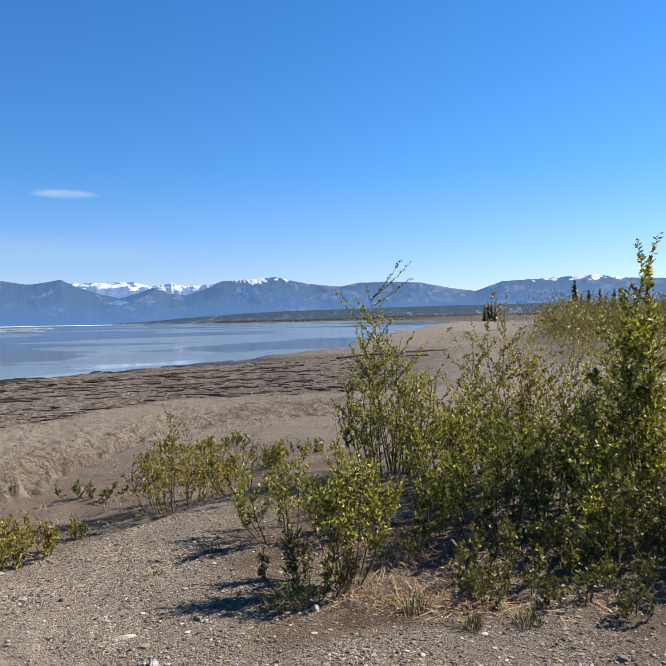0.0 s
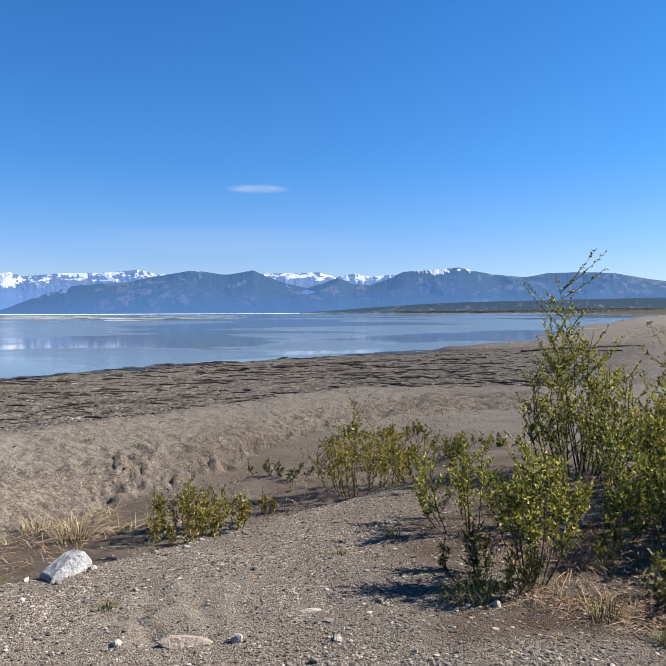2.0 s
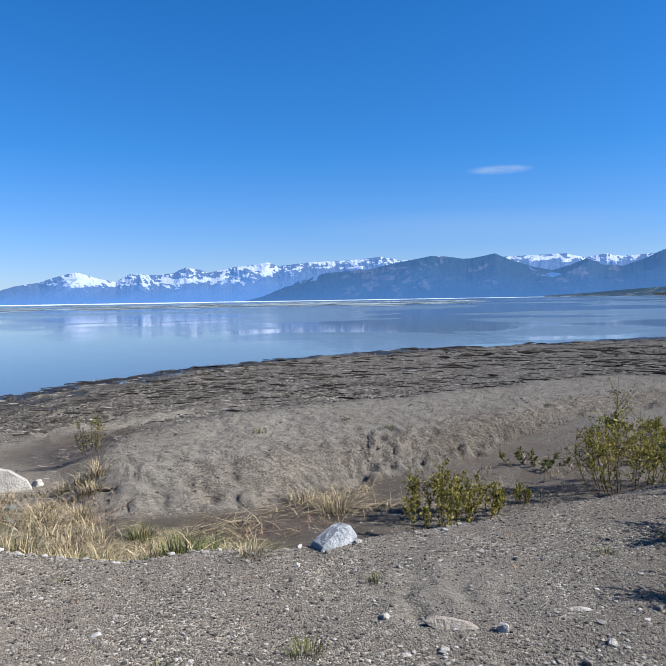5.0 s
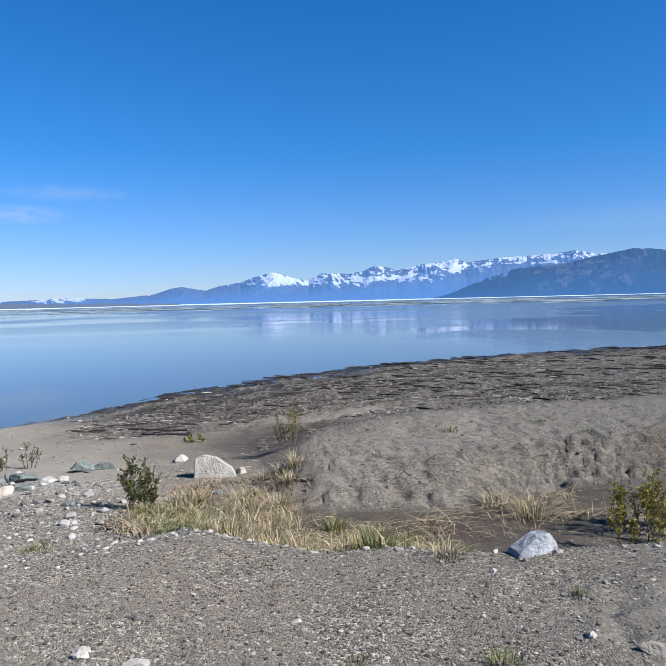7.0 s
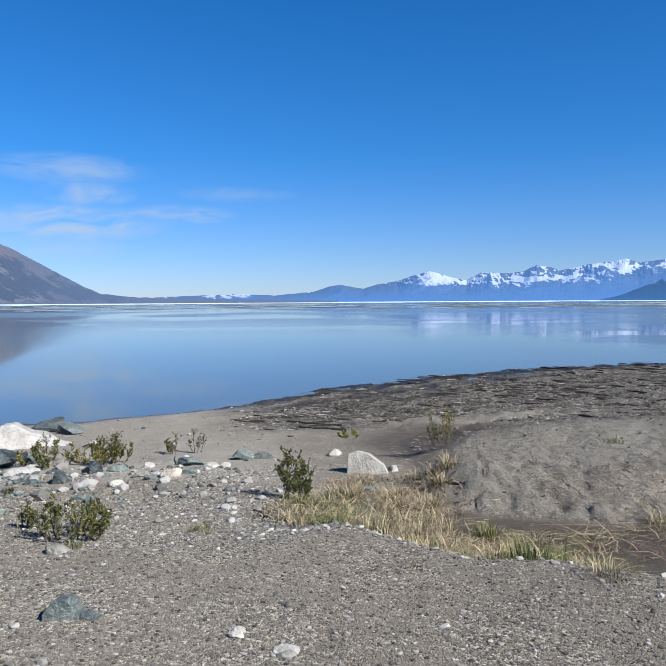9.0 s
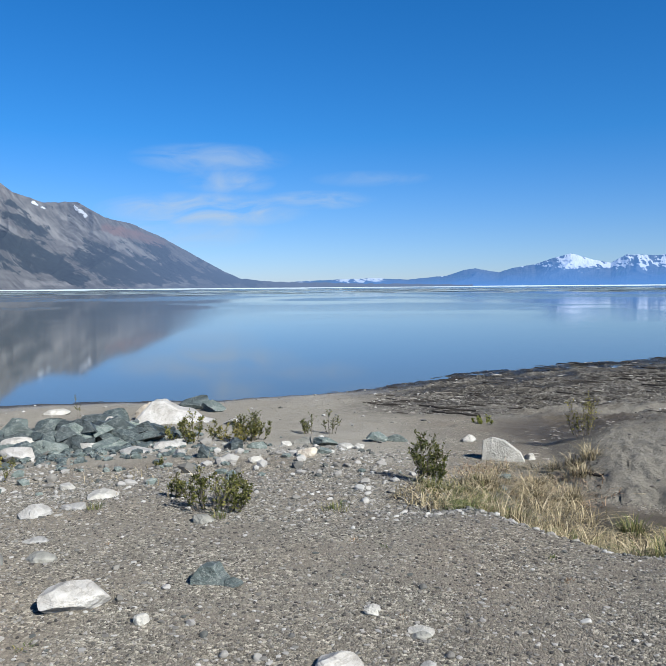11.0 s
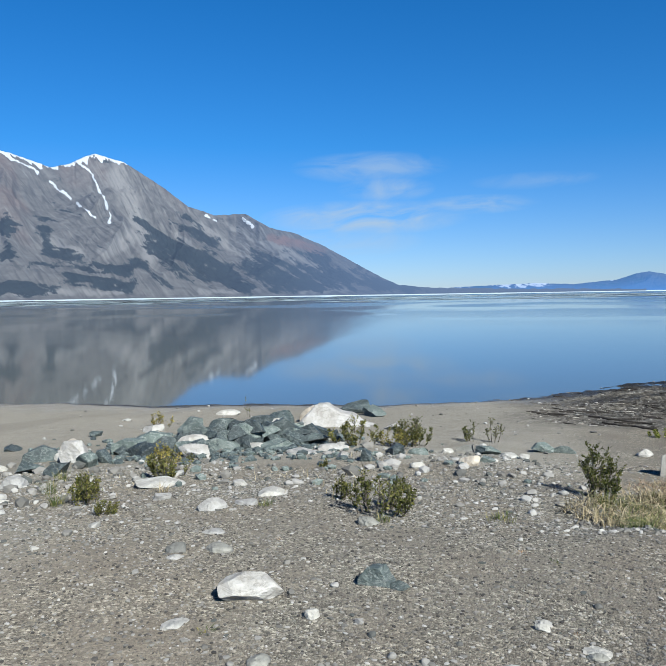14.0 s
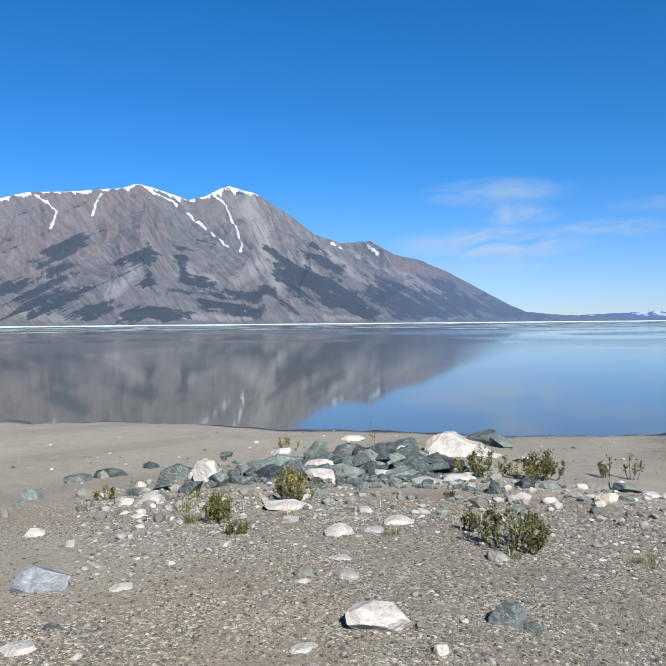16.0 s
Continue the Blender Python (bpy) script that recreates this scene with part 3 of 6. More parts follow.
    # footprints in the soft patch beside the pale slab
    soft = np.exp(-(((x - 1.35) / 0.45) ** 2 + ((y - 3.55) / 0.35) ** 2))
    z = z + 0.055 * soft * fbm(x * 6, y * 6, 2, 55)
    far = step(60, 200, r0) * (r < shr * 0.98)
    z = z + far * (0.35 * fbm(x / 30, y / 30, 3, 60))
    # the low spit and plain beyond the bay
    spit = np.interp(az, [20, 33, 37, 40, 48.6, 56, 60, 180], [4400, 3800, 2200, 1500, 1206, 581, 400, 300]) * (1 + 0.04 * vnoise(az * 0.35, az * 0.2, 62))
    plain = step(0.88, 1.20, r0 / spit) * (az > 24)
    z = np.maximum(z, LAKE - 1.6 + plain * (2.1 + 0.4 * fbm(x / 90, y / 90, 3, 63) + 4.2 * step(1.15, 2.2, r0 / spit)))
    if not full:
        return z
    grit = fbm(x * 2.5, y * 2.5, 4, 70)
    flat = step(-0.5, 0.5, r - (top - 0.8) - 0.5 * grit) * (1 - step(-24, -14, az)) * (r < shr + 1)
    sand = np.clip(bank * step(-0.2, 0.2, r - base) * (1 - step(-0.2, 0.8, r - crest - 0.3)) + flat * (1 - shelf), 0, 1)
    sand = np.maximum(sand, 0.8 * np.exp(-((r - 5.6) / 0.9) ** 2) * (1 - step(-64, -54, az)))
    sand = np.maximum(sand, 0.9 * soft)
    sand = np.maximum(sand, (1 - shelf) * step(48, 54, az) * step(12, 18, r) )
    mud = step(-10, -4, az) * (1 - step(33, 38, az)) * step(-0.05, 0.25, r - floor_ + 0.15 * grit) * (1 - step(-0.25, 0.05, r - base + 0.1 * grit))
    mud = mud * (1 - 0.62 * step(15, 27, az + 5 * grit))
    hollow = np.exp(-(((az + 5.5) / 6.5) ** 2 + ((r - 11.5) / 2.0) ** 2) ** 1.6)
    mud = np.maximum(mud, np.clip(hollow * 1.3, 0, 1))
    shelf = shelf * (1 - 0.8 * step(0.86, 1.0, u) * step(40, 50, az))
    shelf = shelf * (1 - step(45, 51, az + 2 * grit) * step(46, 58, r))
    shelf = shelf * (1 - np.clip(1.5 * hollow, 0, 1))
    lens = np.exp(-(((az - 2) / 9) ** 2) - (((r - 14.2 - 0.05 * az) / 0.65) ** 2))
    shelf = shelf * (1 - np.clip(1.8 * lens, 0, 1))
    sand = np.maximum(sand, np.clip(1.8 * lens, 0, 1))
    thicket = step(36, 44, az) * (1 - step(82, 96, az)) * step(3.2, 4.0, r + 0.6 * grit) * (1 - step(8, 11, r))
    clump = step(20, 26, az) * (1 - step(44, 50, az)) * step(6.5, 7.5, r) * (1 - step(10, 12, r)) * 0.6
    back_sand = step(26, 32, az) * (1 - step(52, 58, az)) * step(6.6, 7.6, r + 0.5 * grit) * (1 - step(-0.8, 0.0, r - base))
    sand = np.maximum(sand, back_sand * (0.55 + 0.45 * step(-0.1, 0.15, grit + 0.05)))
    mud = np.maximum(mud, 0.18 * back_sand * step(0.02, 0.2, fbm(x * 1.1, y * 1.1, 3, 75)))
    litter = np.clip(np.maximum(thicket, clump) * (0.55 + 0.9 * grit), 0, 1)
    wild = step(61, 68, az) * step(22, 40, r) + step(260, 420, r0) * step(24, 30, az) * (z > LAKE + 0.25)
    dark = 0.5 + 0.5 * np.clip(strand * 3.6 + 0.5 * grit + 0.25 - 0.7 * step(0.90, 0.99, u) - 0.45 * (1 - step(-6, 14, az)) + 0.75 * step(10, 26, az), -1, 1)
    scarp = face * step(0.5, 4, az) * step(0.05, 0.35, r - base + 0.2 * grit) * (1 - step(0.0, 0.55, r - top + 0.25 * grit))
    wet = np.clip((1 - step(0.03, 0.11, z - LAKE)) + 0.8 * step(-0.5 - 1.1 * step(-24, -10, az), -0.1 - 0.5 * step(-24, -10, az), r - shr), 0, 1) * (r0 < 120) * (0.75 + 0.25 * step(-24, -10, az))
    return z, {"sand": sand, "mud": np.clip(mud, 0, 1), "shelf": np.clip(shelf, 0, 1), "litter": litter, "wild": np.clip(wild, 0, 1), "strand": dark, "scarp": np.clip(scarp, 0, 1), "body": np.clip(body, 0, 1),
               "inshore": np.clip(edge - r, -3, 40), "heading": az0, "wet": wet}


def ground_at(x, y):
    return float(ground(x, y)[0])


def grid_mesh(name, pts, rows, cols, wrap, masks, material, smooth=True):
    """A mesh from rows x cols points; wrap closes it round."""
    mesh = bpy.data.meshes.new(name)
    i, j = np.meshgrid(np.arange(rows - 1), np.arange(cols if wrap else cols - 1), indexing="ij")
    a, b = i * cols + j, i * cols + (j + 1) % cols
    quads = np.stack([a, b, b + cols, a + cols], -1).reshape(-1, 4)
    mesh.vertices.add(rows * cols)
    mesh.vertices.foreach_set("co", pts.astype(np.float32).ravel())
    mesh.loops.add(quads.size)
    mesh.loops.foreach_set("vertex_index", quads.astype(np.int32).ravel())
    mesh.polygons.add(len(quads))
    mesh.polygons.foreach_set("loop_start", np.arange(0, quads.size, 4, dtype=np.int32))
    mesh.polygons.foreach_set("use_smooth", np.full(len(quads), smooth))
    for key, values in masks.items():
        mesh.attributes.new(key, "FLOAT", "POINT").data.foreach_set("value", np.asarray(values, np.float32).ravel())
    mesh.update(calc_edges=True)
    mesh.validate()
    mesh.materials.append(material)
    return new(name, mesh)


def make_ground():
    fine = np.arange(-78, 84, 0.29)
    rest = np.arange(84, 282, 3.0)
    heads = np.radians(np.concatenate([fine, rest]))
    radii = np.concatenate([[0.02, 0.5, 1.0, 1.5, 1.9], np.geomspace(2.2, 5.8, 115, endpoint=False), np.geomspace(5.8, 13.5, 190, endpoint=False), np.geomspace(13.5, 60, 260), np.geomspace(62, 4800, 120)])
    rr, aa = np.meshgrid(radii, heads, indexing="ij")
    x, y = rr * np.sin(aa), rr * np.cos(aa)
    z, masks = ground(x.ravel(), y.ravel(), True)
    pts = np.stack([x.ravel(), y.ravel(), z], -1)
    # head runs clockwise, so flip the order to keep the faces up
    order = np.arange(len(heads))[::-1]
    pts = pts.reshape(len(radii), len(heads), 3)[:, order]
    masks = {k: v.reshape(len(radii), len(heads))[:, order] for k, v in masks.items()}
    ob = grid_mesh("ground", pts, len(radii), len(heads), True, masks, GROUND)
    return tagged(ob, "grey gravel and sand shore sloping to the lake", "ground", kind="structure")


make_ground()


def make_lake():
    heads = np.radians(np.arange(0, 360, 4.0))[::-1]
    radii = np.concatenate([[12.0], np.geomspace(15, 4900, 40)])
    rr, aa = np.meshgrid(radii, heads, indexing="ij")
    pts = np.stack([rr * np.sin(aa), rr * np.cos(aa), np.full_like(rr, LAKE)], -1)
    ob = grid_mesh("water", pts, len(radii), len(heads), True, {}, WATER)
    return tagged(ob, "calm pale blue silty lake water", "lake", kind="structure")


make_lake()


# ---- far mountains ----
def ridged(x, y, octaves, seed, gain=0.5):
    """Sharp crests with rounded hollows between, from 0 to 1."""
    total, size, amp, freq, weight = 0.0, 0.0, 1.0, 1.0, 1.0
    for k in range(octaves):
        n = (1 - np.abs(vnoise(x * freq + 7.3 * k, y * freq - 3.1 * k, seed + 13 * k))) ** 2
        total = total + amp * n * weight
        size += amp
        weight = np.clip(n * 1.4, 0.25, 1)
        amp, freq = amp * gain, freq * 2.07
    return total / size


def strips(aa, seen, lines, seed, fray=0.22):
    """How near each point of a slope lies to strips (heading, elevation, heading, elevation, half-width): 1 on the line, 0 at its edge."""
    best = np.full_like(aa, -3.0)
    wa, we = aa + fray * fbm(aa * 1.1, seen * 1.1, 4, seed, 0.6), seen + fray * fbm(aa * 1.1, seen * 1.1, 4, seed + 9, 0.6)
    for a0, e0, a1, e1, wide in lines:
        da, de = a1 - a0, e1 - e0
        k = np.clip(((wa - a0) * da + (we - e0) * de) / (da * da + de * de), 0, 1)
        best = np.maximum(best, 1 - np.hypot(wa - a0 - k * da, we - e0 - k * de) / wide)
    return best


def make_range(name, label, keys, near, far, cols, rows, seed, relief, spurs, material, snow, woods, red, haze_glow, skyline=0.05, slant=0.0, streaks=(), stands=(), stripes=(), fans=()):
    """A range whose crest follows the heading and elevation keys, with branching spurs and gullies down to the shore."""
    kx, ky = np.array(keys[0::2], float), np.array(keys[1::2], float)
    az = np.linspace(kx[0], kx[-1], cols)
    s = np.concatenate([np.linspace(0, 1, rows), [1.06, 1.2]])
    elev = np.maximum(np.interp(az, kx, ky) + skyline * fbm(az * 2.1, az * 0.3, 4, seed + 5, 0.6), 0.03)
    ss, aa = np.meshgrid(s, az, indexing="ij")
    dist = near + (far - near) * ss
    up = np.minimum(ss, 1.0)
    flow = aa + slant * ss                                    # spurs run down aslant
    bend = 1.2 * fbm(aa * spurs * 0.4, ss * 1.5, 3, seed + 9)
    crest = ridged(flow * spurs + bend, ss * 1.1 + bend * 0.5, 6, seed)
    small = ridged(flow * spurs * 3.1 + bend * 2, ss * 4.0, 4, seed + 3)
    shape = up ** 1.12 * (1 - relief * (1 - crest) * (1 - 0.72 * up ** 3)) + 0.15 * relief * (small - 0.5) * up * (1.15 - up)
    shape = np.where(ss > 1, shape[rows - 1][None, :] * (1 - (ss - 1) * 2.4), np.maximum(shape, 0))
    # each heading is scaled so that its highest point stands at the crest's elevation
    goal = np.tan(np.radians(elev))
    reach = (shape * far / dist).max(0)
    tall = goal * far / reach
    lift = 2.55 * up
    z = LAKE + tall[None, :] * shape + lift - 2.0 * (ss < 0.002)
    x, y = dist * np.sin(np.radians(aa)), dist * np.cos(np.radians(aa))
    seen = np.degrees(np.arctan2(z - 1.55, dist))
    cover = fbm((aa + 1.6 * slant * ss) * spurs * 7.0, ss * 8, 6, seed + 31, 0.66)
    grown = cover * 1.5 - (crest - 0.5) * 0.8 - (small - 0.5) * 0.5 + woods[0] - woods[1] * seen
    fall = np.interp(aa, [-84, -60, -52, -12], [12.0, 0.0, 1.6, 26.4])   # chutes run down left of the peaks and down right of them
    if stands:                                                # woods stand in strips between the scree slopes
        grown = 0.32 * np.clip(strips(aa, seen, stands, seed + 71, 0.5), -1.6, 1) + 0.50 * fbm(aa * 1.6 + 0.9 * seen, seen * 2.6 - 0.5 * aa, 6, seed + 73, 0.72) + 1.0 * fbm((seen + fall) * 2.3, aa * 0.30 - seen * 0.3, 5, seed + 75, 0.66) + woods[0] - 0.3 * np.exp(-(seen / 0.3) ** 2)
    forest = step(-0.34, 0.44, grown) if stands else step(-0.12, 0.16, grown)
    patch = fbm((flow + 2.5 * ss) * spurs * 9.0, ss * 5.0, 5, seed + 41, 0.68)
    rib = fbm((flow + 1.5 * ss) * spurs * 16.0, ss * 3.0, 4, seed + 43, 0.6)
    strata = 0.6 * fbm(aa * 1.1 + 1.4 * seen, seen * 3.4 - 0.6 * aa, 5, seed + 45, 0.66) + 0.7 * fbm(aa * 2.6 - 2.0 * seen, seen * 7.0 + 1.2 * aa, 4, seed + 47, 0.66)
    line = np.interp(aa, snow[0][0::2], snow[0][1::2])
    tilt = aa + 1.3 * fbm(aa * 0.45, seen * 0.5, 2, seed + 53)
    chutes = ridged(tilt * 1.3 + 0.9 * np.sin(tilt * 0.9) * seen, seen * 0.9, 5, seed + 49, 0.62) - 0.50
    white = step(-0.5 * snow[2], 0.5 * snow[2], np.minimum(seen - line, 0.20) - 0.02 + snow[1] * (0.75 * strata + 0.9 * chutes + 0.2 * rib))
    if streaks:                                               # snow left lying in the gullies
        white = np.maximum(white, 0.95 * step(-0.2, 0.9, strips(aa, seen, [q + (0.115,) for q in streaks], seed + 61, 0.22) + 1.1 * fbm(aa * 4, seen * 4, 4, seed + 62, 0.65)))
    if len(snow) > 3:                                         # a rim of snow along the crest
        white = np.maximum(white, snow[3] * step(0.984, 0.997, ss + 0.040 * patch) * (1 - 0.9 * step(-51.9, -50.6, aa + 0.6 * patch)))
    rust = red * step(-0.1, 0.35, fbm(flow * spurs * 1.6, ss * 1.4, 4, seed + 51) + 0.10 * (seen - 6.5) + 0.5 * step(-57, -63, aa) - 0.3)
    if stripes:
        rust = np.maximum(rust, step(0.0, 0.6, strips(aa, seen, stripes, seed + 81, 0.2)))
    scree = step(-0.2, 0.7, strips(aa, seen, fans, seed + 91, 0.4)) if fans else 0.0 * aa
    # share of painted haze from foot to crest, growing towards higher headings
    haze = np.clip(haze_glow[0] + (haze_glow[1] - haze_glow[0]) * up + haze_glow[2] * step(-48, -29, aa), 0, 3)
    masks = {"forest": forest, "snow": white, "red": np.clip(rust, 0, 1), "scree": scree, "haze_glow": haze, "across": (aa + 1.3 * slant * ss) * (1 + spurs), "upslope": ss + 0.15 * bend}
    # heading runs clockwise: reverse the columns so that the faces look up
    pts, masks = np.stack([x, y, z], -1)[:, ::-1], {k: v[:, ::-1] for k, v in masks.items()}
    ob = grid_mesh(name, pts, len(s), cols, False, masks, material)
    return tagged(ob, label, "mountain", kind="structure")


# the first colour and number of each set its painted haze
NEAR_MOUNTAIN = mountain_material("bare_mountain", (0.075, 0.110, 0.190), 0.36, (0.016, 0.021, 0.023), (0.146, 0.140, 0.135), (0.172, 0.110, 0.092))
HAZY_HILL = mountain_material("hazy_hill", (0.034, 0.097, 0.246), 0.60, (0.013, 0.025, 0.026), (0.082, 0.090, 0.096), (0.2, 0.17, 0.15), scree=0.55)
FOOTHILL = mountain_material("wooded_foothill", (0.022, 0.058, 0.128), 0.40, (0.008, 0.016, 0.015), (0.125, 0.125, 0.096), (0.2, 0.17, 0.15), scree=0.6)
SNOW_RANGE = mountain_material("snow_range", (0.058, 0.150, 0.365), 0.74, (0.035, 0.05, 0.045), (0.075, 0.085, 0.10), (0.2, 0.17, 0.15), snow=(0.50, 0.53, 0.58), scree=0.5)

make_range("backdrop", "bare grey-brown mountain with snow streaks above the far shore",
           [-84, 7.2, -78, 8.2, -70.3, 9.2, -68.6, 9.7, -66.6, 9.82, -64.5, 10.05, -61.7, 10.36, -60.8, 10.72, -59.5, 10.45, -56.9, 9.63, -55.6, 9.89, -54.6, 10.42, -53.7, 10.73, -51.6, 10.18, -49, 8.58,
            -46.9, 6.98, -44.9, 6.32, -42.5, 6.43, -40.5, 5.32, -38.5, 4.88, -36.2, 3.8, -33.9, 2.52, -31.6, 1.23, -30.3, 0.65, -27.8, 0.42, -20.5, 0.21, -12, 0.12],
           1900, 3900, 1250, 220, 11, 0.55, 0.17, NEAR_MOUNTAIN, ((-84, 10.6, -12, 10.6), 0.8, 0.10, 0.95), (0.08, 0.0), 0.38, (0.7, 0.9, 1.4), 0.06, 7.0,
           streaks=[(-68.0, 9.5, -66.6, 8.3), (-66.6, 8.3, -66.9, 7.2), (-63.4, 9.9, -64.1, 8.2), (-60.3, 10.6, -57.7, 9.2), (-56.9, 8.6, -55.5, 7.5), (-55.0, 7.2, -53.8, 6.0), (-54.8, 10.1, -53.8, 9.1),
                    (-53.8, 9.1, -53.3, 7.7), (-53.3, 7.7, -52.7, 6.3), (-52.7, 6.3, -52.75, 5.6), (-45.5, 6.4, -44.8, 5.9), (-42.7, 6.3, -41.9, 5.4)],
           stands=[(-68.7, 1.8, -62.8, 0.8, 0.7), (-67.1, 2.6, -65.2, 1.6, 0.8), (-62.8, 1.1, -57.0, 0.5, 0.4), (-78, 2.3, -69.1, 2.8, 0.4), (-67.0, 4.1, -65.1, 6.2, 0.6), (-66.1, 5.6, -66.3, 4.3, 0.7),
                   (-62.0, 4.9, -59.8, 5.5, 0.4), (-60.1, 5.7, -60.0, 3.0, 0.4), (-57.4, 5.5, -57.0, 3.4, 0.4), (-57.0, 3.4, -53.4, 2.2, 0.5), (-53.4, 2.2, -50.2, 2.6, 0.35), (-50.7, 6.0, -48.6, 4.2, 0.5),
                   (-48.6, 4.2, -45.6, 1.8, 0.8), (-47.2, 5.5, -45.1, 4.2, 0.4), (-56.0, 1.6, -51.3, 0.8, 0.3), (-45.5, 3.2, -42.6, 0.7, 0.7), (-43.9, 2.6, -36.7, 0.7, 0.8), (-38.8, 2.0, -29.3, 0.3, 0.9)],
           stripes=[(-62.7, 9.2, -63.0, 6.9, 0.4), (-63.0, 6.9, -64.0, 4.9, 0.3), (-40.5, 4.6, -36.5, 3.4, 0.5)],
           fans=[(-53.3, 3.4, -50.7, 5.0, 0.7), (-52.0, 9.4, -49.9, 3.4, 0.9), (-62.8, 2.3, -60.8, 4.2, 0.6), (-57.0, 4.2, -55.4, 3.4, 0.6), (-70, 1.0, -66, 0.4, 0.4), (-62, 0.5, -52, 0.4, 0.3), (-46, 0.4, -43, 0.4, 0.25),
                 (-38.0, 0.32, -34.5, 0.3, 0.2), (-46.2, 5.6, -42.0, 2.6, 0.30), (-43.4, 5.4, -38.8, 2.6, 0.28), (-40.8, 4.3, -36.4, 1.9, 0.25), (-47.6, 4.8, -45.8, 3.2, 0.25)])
make_range("backdrop", "low forested hills across the lake, blue with painted haze",
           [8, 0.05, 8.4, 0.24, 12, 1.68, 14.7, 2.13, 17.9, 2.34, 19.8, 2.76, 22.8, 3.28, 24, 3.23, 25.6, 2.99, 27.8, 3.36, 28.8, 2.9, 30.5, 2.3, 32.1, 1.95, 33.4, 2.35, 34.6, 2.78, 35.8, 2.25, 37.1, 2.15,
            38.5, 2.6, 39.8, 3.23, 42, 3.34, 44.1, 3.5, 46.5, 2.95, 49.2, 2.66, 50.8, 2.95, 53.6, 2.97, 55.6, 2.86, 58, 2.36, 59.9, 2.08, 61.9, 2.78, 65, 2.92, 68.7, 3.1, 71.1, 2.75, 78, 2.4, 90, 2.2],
           2300, 4300, 1200, 110, 23, 0.55, 0.16, HAZY_HILL, ((8, 3.35, 19, 3.2, 30, 3.5, 40, 3.35, 42.5, 3.0, 45, 3.1, 48, 3.3, 62, 3.0, 67, 2.75, 90, 2.8), 0.6, 0.25), (0.55, 0.16), 0.0, (1.25, 0.8, 0.0), 0.03)
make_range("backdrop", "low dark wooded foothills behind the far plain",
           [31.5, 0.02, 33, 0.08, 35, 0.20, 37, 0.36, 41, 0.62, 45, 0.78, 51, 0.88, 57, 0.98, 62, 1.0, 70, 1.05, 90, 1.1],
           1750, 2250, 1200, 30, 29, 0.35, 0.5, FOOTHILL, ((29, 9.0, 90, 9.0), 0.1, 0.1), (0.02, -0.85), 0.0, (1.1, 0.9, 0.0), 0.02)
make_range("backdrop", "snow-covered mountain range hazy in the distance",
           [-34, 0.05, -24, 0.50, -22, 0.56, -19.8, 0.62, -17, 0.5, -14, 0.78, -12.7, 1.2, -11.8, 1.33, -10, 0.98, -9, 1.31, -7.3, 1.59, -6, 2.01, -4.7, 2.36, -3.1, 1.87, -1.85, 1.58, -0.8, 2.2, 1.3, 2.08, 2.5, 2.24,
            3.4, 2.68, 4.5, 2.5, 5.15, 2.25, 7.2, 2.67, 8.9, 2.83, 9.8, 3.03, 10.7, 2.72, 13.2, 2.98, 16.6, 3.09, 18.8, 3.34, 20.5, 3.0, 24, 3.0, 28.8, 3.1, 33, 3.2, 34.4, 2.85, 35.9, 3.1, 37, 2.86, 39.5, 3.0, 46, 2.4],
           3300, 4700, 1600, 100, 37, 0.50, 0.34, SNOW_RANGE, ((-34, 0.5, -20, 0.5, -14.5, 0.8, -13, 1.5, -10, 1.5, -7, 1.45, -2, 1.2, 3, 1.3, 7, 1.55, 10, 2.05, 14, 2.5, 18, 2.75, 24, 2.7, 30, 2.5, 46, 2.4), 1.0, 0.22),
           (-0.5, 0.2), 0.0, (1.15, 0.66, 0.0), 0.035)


# ---- building helpers ----
def tri_mesh(name, verts, tris, material, smooth=False):
    """A mesh from arrays, for many pieces at once."""
    verts, tris = np.asarray(verts, np.float32), np.asarray(tris, np.int32)
    mesh = bpy.data.meshes.new(name)
    mesh.vertices.add(len(verts))
    mesh.vertices.foreach_set("co", verts.ravel())
    mesh.loops.add(tris.size)
    mesh.loops.foreach_set("vertex_index", tris.ravel())
    mesh.polygons.add(len(tris))
    mesh.polygons.foreach_set("loop_start", np.arange(0, tris.size, 3, dtype=np.int32))
    mesh.polygons.foreach_set("use_smooth", np.full(len(tris), smooth))
    mesh.update(calc_edges=True)
    mesh.materials.append(material)
    return mesh


def part(name, mesh, parent, label=""):
    ob = new(name, mesh)
    ob.parent = parent
    return tagged(ob, label) if label else ob


def ball(level):
    bm = bmesh.new()
    bmesh.ops.create_icosphere(bm, subdivisions=level, radius=1.0)
    v = np.array([q.co[:] for q in bm.verts])
    f = np.array([[q.index for q in p.verts] for p in bm.faces])
    bm.free()
    return v, f


BALLS = {k: ball(k) for k in (1, 2, 3, 4)}
PEBBLE_SHAPE = (BALLS[1][0], np.array([q for q in BALLS[1][1] if BALLS[1][0][q].mean(0)[2] > -0.35]))   # its buried underside left open


